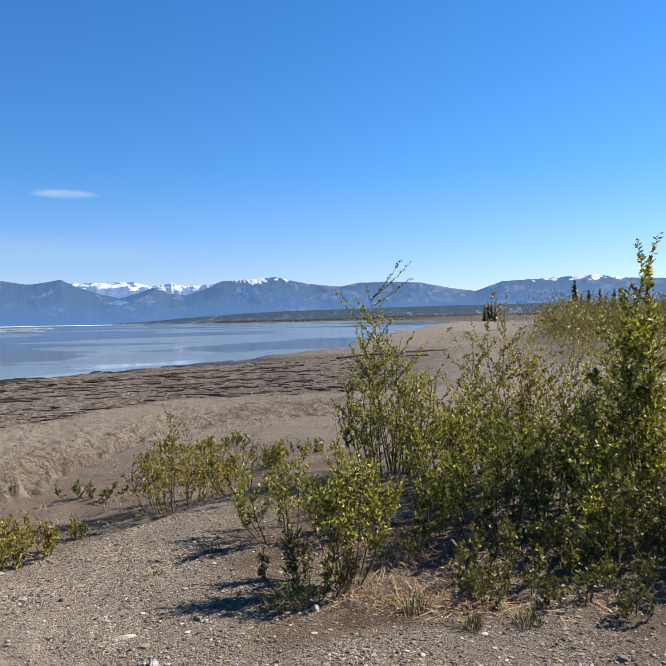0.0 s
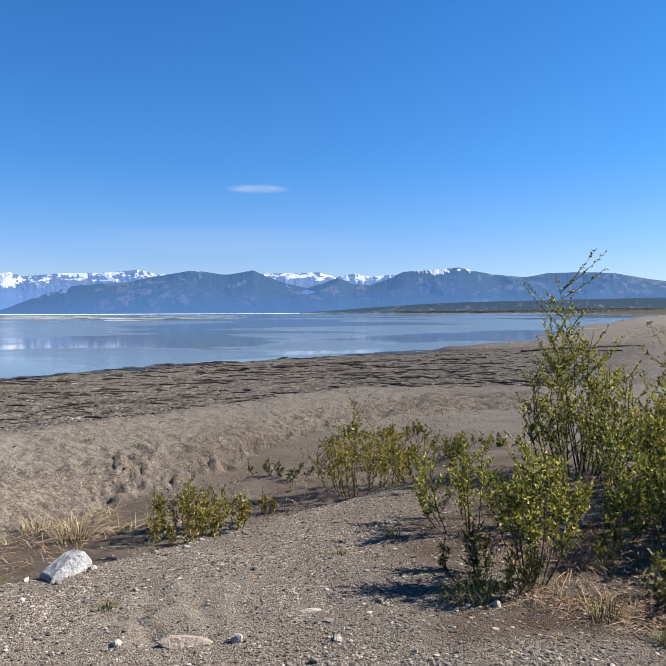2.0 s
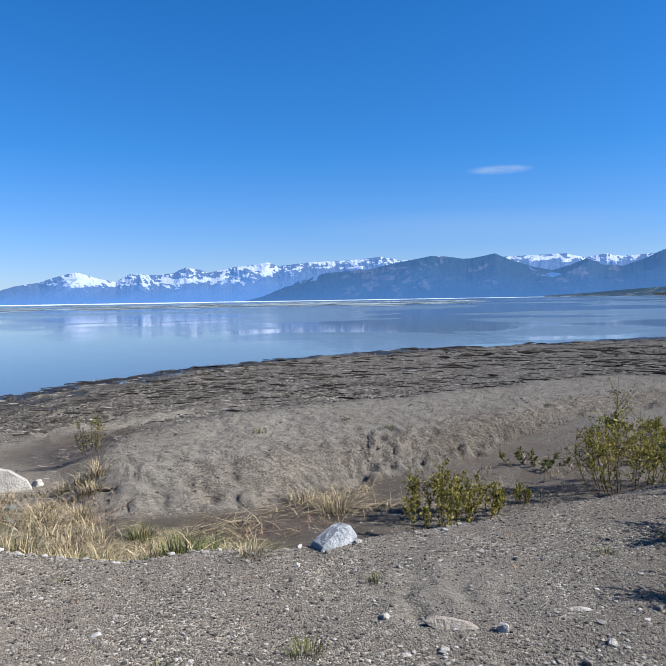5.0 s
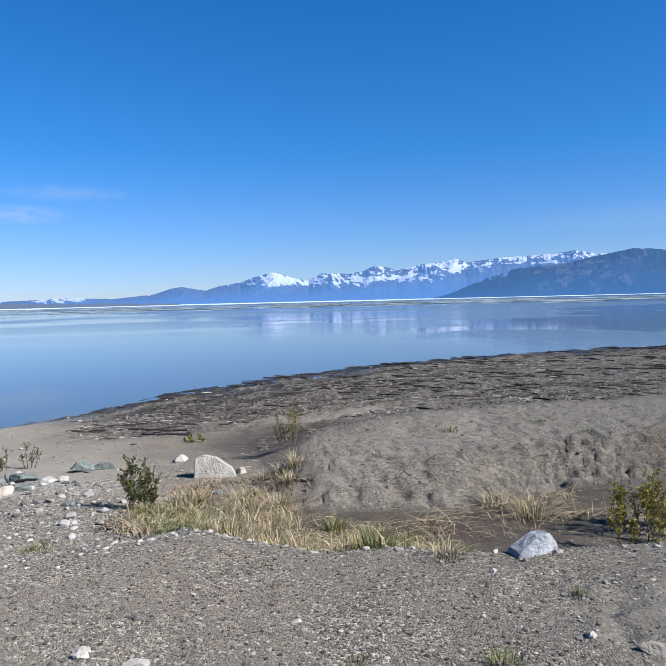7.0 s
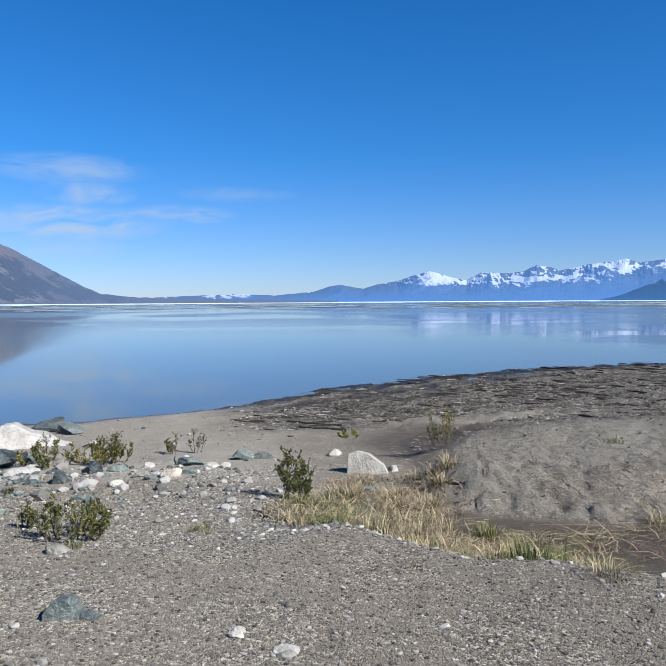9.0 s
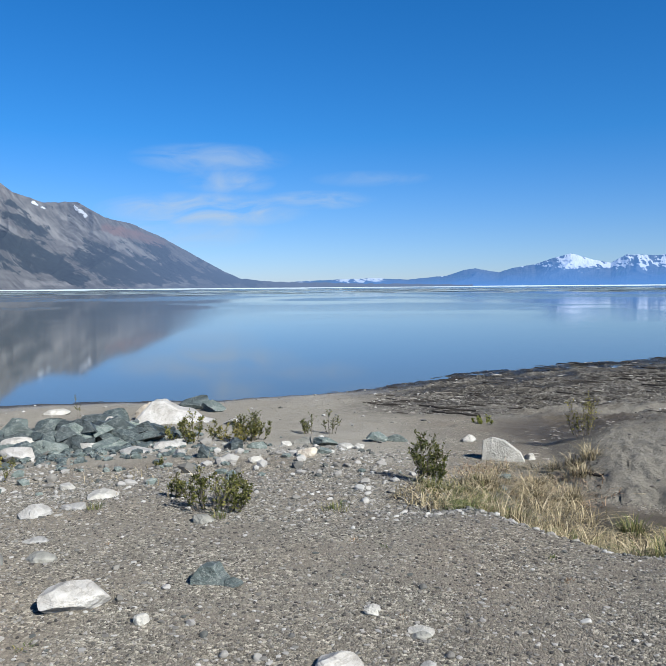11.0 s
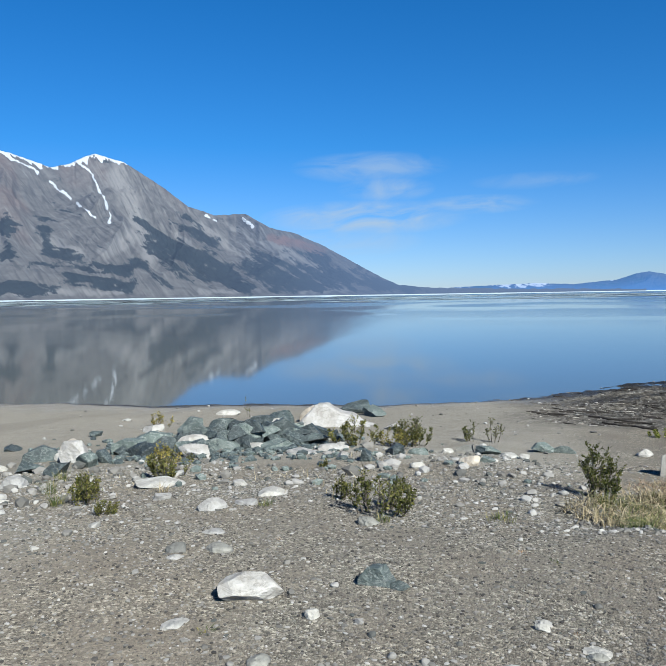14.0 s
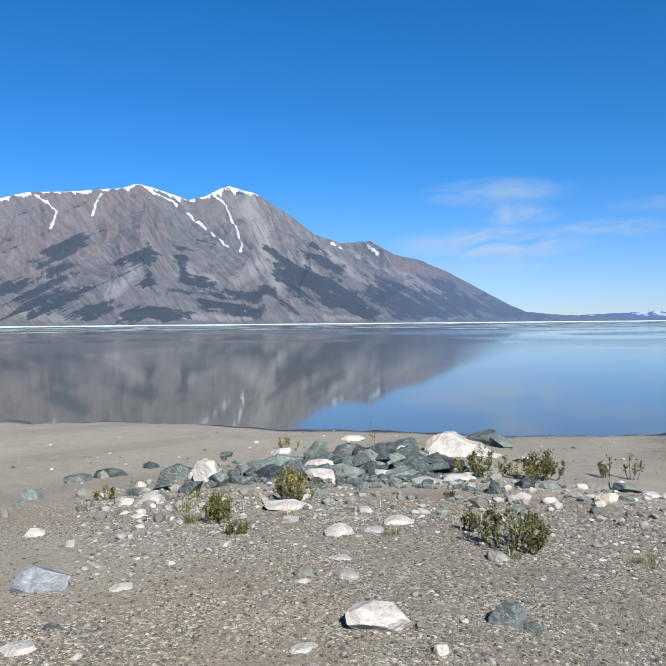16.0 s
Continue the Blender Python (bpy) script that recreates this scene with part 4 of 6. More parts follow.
# ---- ice on the lake ----
def make_ice():
    az = np.arange(-88, 34.0, 0.25)
    inner = np.interp(az, [-88, -30, -10, 15, 34], [820, 900, 1150, 1350, 1700]) * (1 + 0.2 * fbm(az * 0.5, az * 0.05, 4, 301))
    outer = np.where(az < -30, 1960, 3200)
    k = np.linspace(0, 1, 6)[:, None]
    r = inner + (outer - inner) * k
    pts = np.stack([r * np.sin(np.radians(az)), r * np.cos(np.radians(az)), np.full_like(r, LAKE + 0.15)], -1)[:, ::-1]
    tagged(grid_mesh("ice", pts, 6, len(az), False, {}, ICE), "white spring ice sheet along the far shore", "lake ice", kind="structure")
    rng = np.random.default_rng(5)
    verts, tris, n = [], [], 0
    for _ in range(900):
        a = math.radians(rng.uniform(-80, 26))
        d = rng.uniform(300, 640) if rng.random() < 0.85 else rng.uniform(240, 360)
        size = rng.uniform(2, 12) * d / 500
        c = np.array([d * math.sin(a), d * math.cos(a), LAKE + 0.08])
        along = np.array([math.cos(a), -math.sin(a), 0.0])
        away = np.array([math.sin(a), math.cos(a), 0.0])
        m = 10
        verts.append(c)
        for q in range(m):
            w = 2 * math.pi * q / m
            k = rng.uniform(0.6, 1.2)
            verts.append(c + along * math.cos(w) * size * 2.2 * k + away * math.sin(w) * size * 1.1 * k)
        tris += [(n, n + 1 + (q + 1) % m, n + 1 + q) for q in range(m)]
        n += m + 1
    tris = [(a, c, b) for a, b, c in tris]
    tagged(new("ice_floe", tri_mesh("ice_floe", verts, tris, FLOE)), "thin broken ice floes drifting on the lake", "ice floes", kind="stuff")


make_ice()


# ---- rocks ----
ROCK_LABELS = {
    "pale": ("pale_stone", "rounded pale limestone cobble lying on the gravel"),
    "white": ("white_boulder", "white quartz boulder with weathered cracks on the gravel"),
    "teal": ("slate_rock", "broken grey-green slate rock resting on the shore"),
    "dark": ("dark_rock", "jagged dark slate rock in the stone heap"),
    "blue": ("marble_rock", "angular blue-white veined marble rock on the gravel"),
    "grey": ("grey_stone", "flat grey stone half buried in the gravel"),
    "tan": ("tan_stone", "tan sandstone slab lying on the gravel"),
}
ANGULAR = {"pale": 13, "white": 14, "teal": 9, "dark": 9, "blue": 12, "grey": 12, "tan": 11}


def rock(x, y, wide, deep, tall, turn, kind, seed, rise=0.0, tilt=0.0):
    """A stone with flat broken faces, sunk a little into the ground."""
    rng = np.random.default_rng(seed * 7 + 3)
    v, f = BALLS[4 if wide > 0.25 else 3 if wide > 0.08 else 2]
    v = v.copy()
    for _ in range(ANGULAR[kind]):
        n = rng.normal(size=3)
        n[2] = abs(n[2]) * (0.8 if rng.random() < 0.8 else -0.5)
        n /= np.linalg.norm(n)
        d = rng.uniform(0.26, 0.62) if kind in ("teal", "dark", "blue") or (kind == "grey" and wide > 0.2) else rng.uniform(0.52, 0.86)
        over = np.maximum(v @ n - d, 0)
        v = v - over[:, None] * n
    rough = 0.05 if kind in ("pale", "grey", "tan", "white") else 0.06
    p = v * 2.3 + seed * 3.1
    bumps = fbm(p[:, 0] + p[:, 2] * 0.7, p[:, 1] - p[:, 2] * 0.6, 3, seed) + 0.5 * fbm(p[:, 0] * 3 + p[:, 2] * 2, p[:, 1] * 3 - p[:, 2] * 2, 2, seed + 1)
    v = v * (1 + rough * bumps[:, None])
    lo, hi = v.min(0), v.max(0)
    v = (v - (lo + hi) / 2) / (hi - lo)
    tall = tall * {"teal": 0.8, "dark": 0.85, "pale": 0.82}.get(kind, 1.0)
    v = v * np.array([wide, deep, tall * (1.05 if kind in ("dark", "teal") and wide > 0.3 else 1.35)])
    v[:, 0] += 0.22 * v[:, 2] * rng.uniform(-1, 1)
    mesh = tri_mesh("rock", v, f, ROCKS[kind], kind in ("grey", "tan"))
    name, label = ROCK_LABELS[kind]
    ob = new(name, mesh)
    ob.matrix_world = pose(x, y, ground_at(x, y) + tall * (0.20 if kind in ("pale", "grey") else 0.32) + rise, tilt, 0.6 * tilt, turn + rng.uniform(-14, 14))
    return tagged(ob, label, "rock", group=name.replace("_", " ") + "s of the shore")


rock(-4.60, 1.79, 0.350, 0.280, 0.161, 68, "blue", 1)
rock(-2.72, 2.79, 0.349, 0.279, 0.105, 42, "white", 2)
rock(-2.11, 3.28, 0.109, 0.087, 0.046, 30, "teal", 4)
rock(-2.29, 2.76, 0.077, 0.062, 0.056, 37, "pale", 5)
rock(-6.17, 2.40, 0.187, 0.150, 0.085, 68, "pale", 6)
rock(-5.56, 2.44, 0.088, 0.070, 0.077, 66, "pale", 7)
rock(-7.54, 2.66, 0.092, 0.073, 0.092, 70, "grey", 8)
rock(-4.20, 2.13, 0.153, 0.122, 0.036, 62, "pale", 9)
rock(-4.49, 2.66, 0.058, 0.046, 0.034, 59, "pale", 10)
rock(-3.62, 3.09, 0.135, 0.108, 0.065, 48, "grey", 11)
rock(-3.52, 2.99, 0.113, 0.091, 0.032, 48, "pale", 12)
rock(-3.40, 3.25, 0.187, 0.150, 0.050, 45, "grey", 13)
rock(-3.73, 3.52, 0.175, 0.140, 0.028, 45, "pale", 14)
rock(-5.61, 4.68, 0.474, 0.379, 0.085, 49, "pale", 15)
rock(-5.02, 4.19, 0.160, 0.128, 0.085, 49, "pale", 16)
rock(-4.32, 4.09, 0.253, 0.202, 0.128, 45, "pale", 17)
rock(-4.19, 4.36, 0.182, 0.146, 0.055, 43, "pale", 18)
rock(-4.29, 4.80, 0.273, 0.219, 0.068, 40, "pale", 19)
rock(-4.92, 5.07, 0.142, 0.113, 0.076, 43, "pale", 20)
rock(-7.07, 3.99, 0.323, 0.258, 0.168, 60, "pale", 21)
rock(-7.25, 3.81, 0.158, 0.126, 0.095, 62, "pale", 22)
rock(-6.31, 3.44, 0.158, 0.127, 0.051, 61, "pale", 23)
rock(-6.59, 3.43, 0.094, 0.075, 0.044, 62, "pale", 24)
rock(-9.74, 4.42, 0.393, 0.315, 0.165, 65, "teal", 25)
rock(-9.88, 4.97, 0.485, 0.388, 0.222, 63, "teal", 26)
rock(-9.82, 4.86, 0.211, 0.169, 0.135, 63, "grey", 27)
rock(-10.23, 5.84, 0.284, 0.227, 0.110, 60, "dark", 28)
rock(-8.66, 3.38, 0.270, 0.216, 0.169, 68, "teal", 29)
rock(-8.31, 3.09, 0.186, 0.149, 0.077, 69, "teal", 30)
rock(-7.74, 4.16, 0.146, 0.117, 0.105, 61, "dark", 31)
rock(-7.90, 4.71, 0.359, 0.287, 0.200, 59, "dark", 32)
rock(-8.38, 4.62, 0.133, 0.107, 0.096, 61, "pale", 33)
rock(-7.46, 4.76, 0.298, 0.239, 0.173, 57, "dark", 34)
rock(-8.58, 5.56, 0.260, 0.208, 0.176, 57, "pale", 35)
rock(-9.07, 6.07, 0.371, 0.297, 0.187, 56, "tan", 36)
rock(-10.32, 7.36, 0.219, 0.175, 0.108, 54, "dark", 37)
rock(-7.58, 5.24, 0.261, 0.209, 0.215, 55, "teal", 38)
rock(-7.64, 5.53, 0.189, 0.151, 0.189, 53, "dark", 39)
rock(-8.02, 6.25, 0.549, 0.439, 0.302, 51, "teal", 40)
rock(-9.94, 8.24, 0.373, 0.298, 0.174, 50, "pale", 41)
rock(-8.48, 7.21, 0.448, 0.358, 0.155, 49, "pale", 42)
rock(-7.46, 6.75, 0.462, 0.369, 0.221, 47, "teal", 43)
rock(-9.06, 8.29, 0.426, 0.341, 0.426, 47, "teal", 44)
rock(-7.87, 7.59, 0.222, 0.177, 0.174, 45, "grey", 45)
rock(-8.46, 8.39, 0.481, 0.385, 0.413, 45, "dark", 46)
rock(-10.47, 10.63, 0.519, 0.415, 0.137, 44, "pale", 47)
rock(-7.38, 7.36, 0.390, 0.312, 0.086, 44, "pale", 48)
rock(-8.16, 8.59, 0.478, 0.382, 0.341, 43, "dark", 49)
rock(-8.27, 9.29, 0.572, 0.457, 0.352, 41, "dark", 50)
rock(-8.29, 9.68, 0.477, 0.382, 0.408, 40, "dark", 51)
rock(-7.13, 7.88, 0.487, 0.390, 0.266, 41, "dark", 52)
rock(-7.21, 8.69, 0.293, 0.234, 0.293, 39, "dark", 53)
rock(-6.49, 7.48, 0.592, 0.474, 0.178, 40, "teal", 54)
rock(-8.73, 8.15, 0.380, 0.304, 0.178, 46, "dark", 55)
rock(-8.40, 12.20, 0.714, 0.571, 0.338, 34, "dark", 57)
rock(-7.74, 11.90, 0.498, 0.398, 0.304, 32, "teal", 58)
# no stone of its own: stands in for the white boulder's brownish, shaded left side
rock(-8.23, 10.49, 0.383, 0.307, 0.304, 37, "tan", 59)
rock(-6.35, 10.31, 0.340, 0.272, 0.137, 31, "pale", 60)
rock(-4.74, 7.04, 0.215, 0.172, 0.174, 33, "dark", 61)
rock(-4.76, 7.70, 0.253, 0.203, 0.156, 31, "dark", 62)
rock(-4.57, 7.93, 0.279, 0.223, 0.112, 29, "teal", 63)
rock(-3.93, 6.78, 0.174, 0.139, 0.093, 29, "pale", 64)
rock(-3.64, 7.45, 0.247, 0.197, 0.112, 25, "tan", 65)
rock(-4.32, 8.27, 0.154, 0.123, 0.090, 26, "pale", 66)
rock(-4.22, 8.57, 0.260, 0.208, 0.118, 25, "grey", 67)
rock(-3.92, 8.61, 0.355, 0.284, 0.146, 23, "teal", 68)
rock(-3.57, 7.83, 0.208, 0.166, 0.097, 23, "teal", 69)
rock(-3.57, 8.46, 0.268, 0.214, 0.073, 22, "pale", 70)
rock(-5.89, 7.27, 0.453, 0.362, 0.072, 38, "pale", 71)
rock(-5.17, 7.14, 0.151, 0.120, 0.113, 35, "pale", 72)
rock(-6.44, 8.70, 0.370, 0.296, 0.061, 36, "grey", 73)
rock(-11.52, 8.92, 0.186, 0.149, 0.055, 52, "pale", 74)
rock(-3.72, 1.35, 0.183, 0.147, 0.044, 70, "pale", 75)
rock(-3.45, 1.51, 0.060, 0.048, 0.032, 66, "pale", 76)
rock(-3.87, 1.57, 0.099, 0.079, 0.030, 67, "dark", 77)
rock(-2.77, 2.32, 0.133, 0.106, 0.021, 48, "pale", 78)
rock(-4.67, 3.25, 0.096, 0.077, 0.054, 54, "pale", 79)
rock(-2.32, 9.94, 0.209, 0.167, 0.139, 12, "pale", 80)
rock(-1.34, 8.90, 0.142, 0.114, 0.104, 8, "pale", 82)
rock(-3.42, 9.22, 0.295, 0.236, 0.157, 20, "teal", 83)
rock(-3.21, 9.40, 0.316, 0.253, 0.158, 18, "teal", 84)
rock(-3.37, 8.43, 0.131, 0.105, 0.094, 21, "pale", 85)
rock(-1.29, 2.75, 0.200, 0.160, 0.060, 22, "white", 86)
rock(-0.95, 2.89, 0.070, 0.056, 0.029, 15, "pale", 87)
rock(-2.21, 2.28, 0.108, 0.086, 0.036, 43, "grey", 88)
rock(-2.07, 2.28, 0.096, 0.077, 0.029, 41, "teal", 89)
rock(-1.62, 2.51, 0.070, 0.056, 0.023, 31, "pale", 90)
rock(-1.33, 3.25, 0.072, 0.057, 0.037, 20, "pale", 91)
rock(-1.05, 3.14, 0.095, 0.076, 0.022, 16, "grey", 92)
rock(-2.96, 4.31, 0.166, 0.133, 0.059, 33, "grey", 93)
rock(-2.78, 2.28, 0.069, 0.055, 0.019, 50, "pale", 94)
rock(-1.34, 3.31, 0.076, 0.061, 0.034, 20, "pale", 95)
rock(-1.06, 3.20, 0.107, 0.086, 0.020, 16, "pale", 96)
rock(0.72, 4.16, 0.039, 0.031, 0.027, -12, "pale", 98)
rock(-1.35, 3.32, 0.083, 0.066, 0.024, 20, "pale", 99)
rock(-1.08, 3.19, 0.113, 0.090, 0.018, 16, "pale", 100)
rock(0.99, 3.35, 0.054, 0.044, 0.032, -20, "pale", 101)
rock(0.19, 5.96, 0.122, 0.098, 0.074, -3, "pale", 102)
rock(0.08, 5.95, 0.105, 0.084, 0.058, -2, "pale", 103)
rock(1.47, 3.04, 0.059, 0.047, 0.055, -28, "pale", 105)
rock(0.99, 3.33, 0.042, 0.033, 0.037, -18, "pale", 106)
rock(1.86, 2.77, 0.039, 0.031, 0.026, -36, "pale", 107)
rock(1.14, 2.97, 0.048, 0.038, 0.028, -23, "pale", 108)
rock(0.96, 2.97, 0.047, 0.038, 0.013, -20, "pale", 109)
rock(0.72, 4.16, 0.045, 0.036, 0.030, -11, "pale", 110)
rock(1.19, 4.47, 0.055, 0.044, 0.032, -16, "pale", 111)
rock(1.96, 3.16, 0.123, 0.040, 0.020, -32, "pale", 112)
rock(2.80, 2.64, 0.051, 0.041, 0.046, -47, "pale", 113)
rock(1.87, 2.78, 0.041, 0.032, 0.025, -34, "pale", 114)
rock(2.09, 2.47, 0.029, 0.023, 0.026, -41, "pale", 115)


def block(name, label, x, y, outline, deep, turn, kind, seed, tilt=0.0, rise=0.0):
    """A broken slab: its front outline in metres drawn back to its depth, then roughened."""
    bm = bmesh.new()
    front = [bm.verts.new((u, -deep * (0.5 - 0.25 * v / max(q[1] for q in outline)), v - 0.05)) for u, v in outline]
    back = [bm.verts.new((u * 0.9 + 0.02, deep * 0.5, v * 0.93 - 0.05)) for u, v in outline]
    n = len(outline)
    bm.faces.new(front)
    bm.faces.new(back[::-1])
    for k in range(n):
        bm.faces.new((front[k], back[k], back[(k + 1) % n], front[(k + 1) % n]))
    bmesh.ops.recalc_face_normals(bm, faces=bm.faces)
    bmesh.ops.bevel(bm, geom=bm.edges[:], offset=0.035 * deep, segments=1, affect="EDGES")
    bmesh.ops.triangulate(bm, faces=bm.faces)
    bmesh.ops.subdivide_edges(bm, edges=bm.edges[:], cuts=3, use_grid_fill=True)
    bmesh.ops.triangulate(bm, faces=bm.faces)
    v = np.array([q.co[:] for q in bm.verts])
    f = np.array([[q.index for q in p.verts] for p in bm.faces])
    bm.free()
    p = v * (3.0 / deep)
    v = v + 0.045 * deep * np.stack([fbm(p[:, 0] + p[:, 2], p[:, 1] - p[:, 2], 3, seed + k) for k in range(3)], -1)
    ob = new(name, tri_mesh(name, v, f, ROCKS[kind]))
    ob.matrix_world = pose(x, y, ground_at(x, y) + rise, tilt, 0.5 * tilt, turn)
    return tagged(ob, label, "rock", group="slabs on the shore")


block("grey_stone", "upright light grey stone slab beside the dry grass", -1.63, 8.72, [(-0.26, 0), (-0.25, 0.29), (-0.14, 0.33), (0.00, 0.29), (0.20, 0.15), (0.27, 0)], 0.20, 10, "slab", 71)
rock(1.27, 3.18, 0.27, 0.09, 0.042, -20, "tan", 104)

block("white_boulder", "white quartz boulder with a brownish side on the beach", -7.54, 10.35, [(-0.70, 0), (-0.62, 0.30), (-0.40, 0.53), (-0.18, 0.55), (0.10, 0.40), (0.34, 0.34), (0.55, 0.17), (0.80, 0.12), (0.82, 0)], 0.75, 36, "white", 73, 0.0, -0.09)

rock(-7.02, 6.45, 0.42, 0.26, 0.17, 50, "white", 91)
rock(-7.55, 6.95, 0.50, 0.28, 0.20, 48, "white", 92)
rock(-6.72, 7.35, 0.42, 0.24, 0.12, 44, "pale", 93)
rock(-5.75, 7.75, 0.44, 0.26, 0.10, 40, "pale", 94)
rock(-8.05, 9.35, 0.34, 0.24, 0.22, 42, "white", 95)
rock(-8.15, 5.45, 0.36, 0.30, 0.26, 55, "white", 96)

block("marble_rock", "angular blue-white veined marble rock on the ditch edge", 1.04, 4.50, [(-0.10, 0), (-0.165, 0.055), (-0.155, 0.085), (-0.06, 0.130), (0.03, 0.160), (0.11, 0.162), (0.15, 0.10), (0.135, 0)], 0.17, 26, "blue", 74)
block("slate_rock", "sharp blue-green slate rock on the gravel", -2.25, 3.27, [(-0.09, 0), (-0.09, 0.08), (-0.05, 0.135), (0.03, 0.145), (0.06, 0.09), (0.09, 0.06), (0.10, 0)], 0.13, 20, "teal", 75)

for n, (x, y, outline, deep, turn, kind) in enumerate([
        (-7.62, 7.10, [(-0.25, 0), (-0.22, 0.36), (-0.05, 0.45), (0.20, 0.24), (0.27, 0)], 0.24, 50, "teal"),
        (-7.30, 7.80, [(-0.32, 0), (-0.22, 0.27), (0.05, 0.40), (0.30, 0.22), (0.36, 0)], 0.30, 38, "dark"),
        (-6.98, 8.08, [(-0.26, 0), (-0.17, 0.32), (0.09, 0.43), (0.24, 0.30), (0.30, 0)], 0.26, 52, "dark"),
        (-6.70, 8.38, [(-0.22, 0), (-0.12, 0.25), (0.08, 0.33), (0.22, 0.18), (0.26, 0)], 0.22, 30, "dark"),
        (-8.05, 6.62, [(-0.42, 0), (-0.31, 0.20), (-0.02, 0.33), (0.25, 0.26), (0.43, 0.06), (0.44, 0)], 0.36, 55, "teal"),
        (-7.22, 6.92, [(-0.36, 0), (-0.30, 0.13), (0.10, 0.23), (0.40, 0.14), (0.43, 0)], 0.26, 44, "teal"),
        (-8.75, 5.35, [(-0.28, 0), (-0.20, 0.17), (0.04, 0.26), (0.24, 0.16), (0.30, 0)], 0.26, 62, "dark")]):
    block("slate_rock", "jagged slab of slate leaning in the rock heap", x, y, outline, deep, turn, kind, 80 + n)

# broken slate piled up in the heap
heap = np.random.default_rng(77)
for n in range(30):                                            # flat plates lying at all angles
    u, w = heap.normal(0, 0.75), heap.normal(0, 0.26)
    half, high = heap.uniform(0.12, 0.30), heap.uniform(0.10, 0.24)
    cut_at = heap.uniform(-0.5, 0.3)
    block("slate_rock", "jagged slab of slate leaning in the rock heap", -7.15 + 0.45 * u - 0.70 * w, 7.60 + 0.85 * u + 0.70 * w,
          [(-half, 0), (-0.85 * half, 0.55 * high), (cut_at * half, high), (0.7 * half, 0.72 * high), (half, 0)], heap.uniform(0.12, 0.30), heap.uniform(0, 90), "dark" if n % 5 else "teal", 120 + n,
          heap.uniform(-32, 22), max(0.02, 0.22 - 0.14 * math.hypot(u, 1.5 * w)))
for n in range(74):
    u, w = heap.normal(0, 0.62), heap.normal(0, 0.30)
    hx, hy = -7.15 + 0.45 * u - 0.70 * w, 7.60 + 0.85 * u + 0.70 * w
    size = 0.10 * 3.2 ** heap.random()
    rock(hx, hy, size, size * 0.75, size * heap.uniform(0.35, 0.75), heap.uniform(0, 180), "dark" if heap.random() < 0.78 else "teal", 700 + n,
         max(0.0, 0.16 - 0.22 * math.hypot(u, 1.5 * w)), heap.uniform(-40, 40))


# ---- shrubs ----
def tube(points, radii, sides=5):
    pts = np.asarray(points, float)
    d = np.gradient(pts, axis=0)
    d /= np.linalg.norm(d, axis=1, keepdims=True) + 1e-9
    side = np.cross(d, [0.3, 0.9, 0.1])
    side /= np.linalg.norm(side, axis=1, keepdims=True) + 1e-9
    up = np.cross(side, d)
    w = np.arange(sides) * 2 * np.pi / sides
    ring = pts[:, None] + (side[:, None] * np.cos(w)[None, :, None] + up[:, None] * np.sin(w)[None, :, None]) * np.asarray(radii)[:, None, None]
    v = ring.reshape(-1, 3)
    f = []
    for i in range(len(pts) - 1):
        for j in range(sides):
            a, b = i * sides + j, i * sides + (j + 1) % sides
            f += [(a, b, b + sides), (a, b + sides, a + sides)]
    return v, np.array(f)


def leaf_cloud(at, way, size, rng, slim=0.42):
    """Many leaves, each of two folded halves, at given places along given ways."""
    n = len(at)
    way = way + rng.normal(scale=0.45, size=(n, 3))
    way /= np.linalg.norm(way, axis=1, keepdims=True)
    side = np.cross(way, rng.normal(size=(n, 3)))
    side /= np.linalg.norm(side, axis=1, keepdims=True)
    face = np.cross(side, way)
    ln = (size * rng.uniform(0.6, 1.25, n))[:, None]
    mid = at + way * ln * 0.5 - face * ln * 0.08
    v = np.stack([at, mid + side * ln * slim * 0.5 + face * ln * 0.1, at + way * ln, mid - side * ln * slim * 0.5 + face * ln * 0.1], 1)
    k = np.arange(n)[:, None] * 4
    t = np.concatenate([k + [0, 1, 2], k + [0, 2, 3]], 1).reshape(-1, 3)
    return v.reshape(-1, 3), t


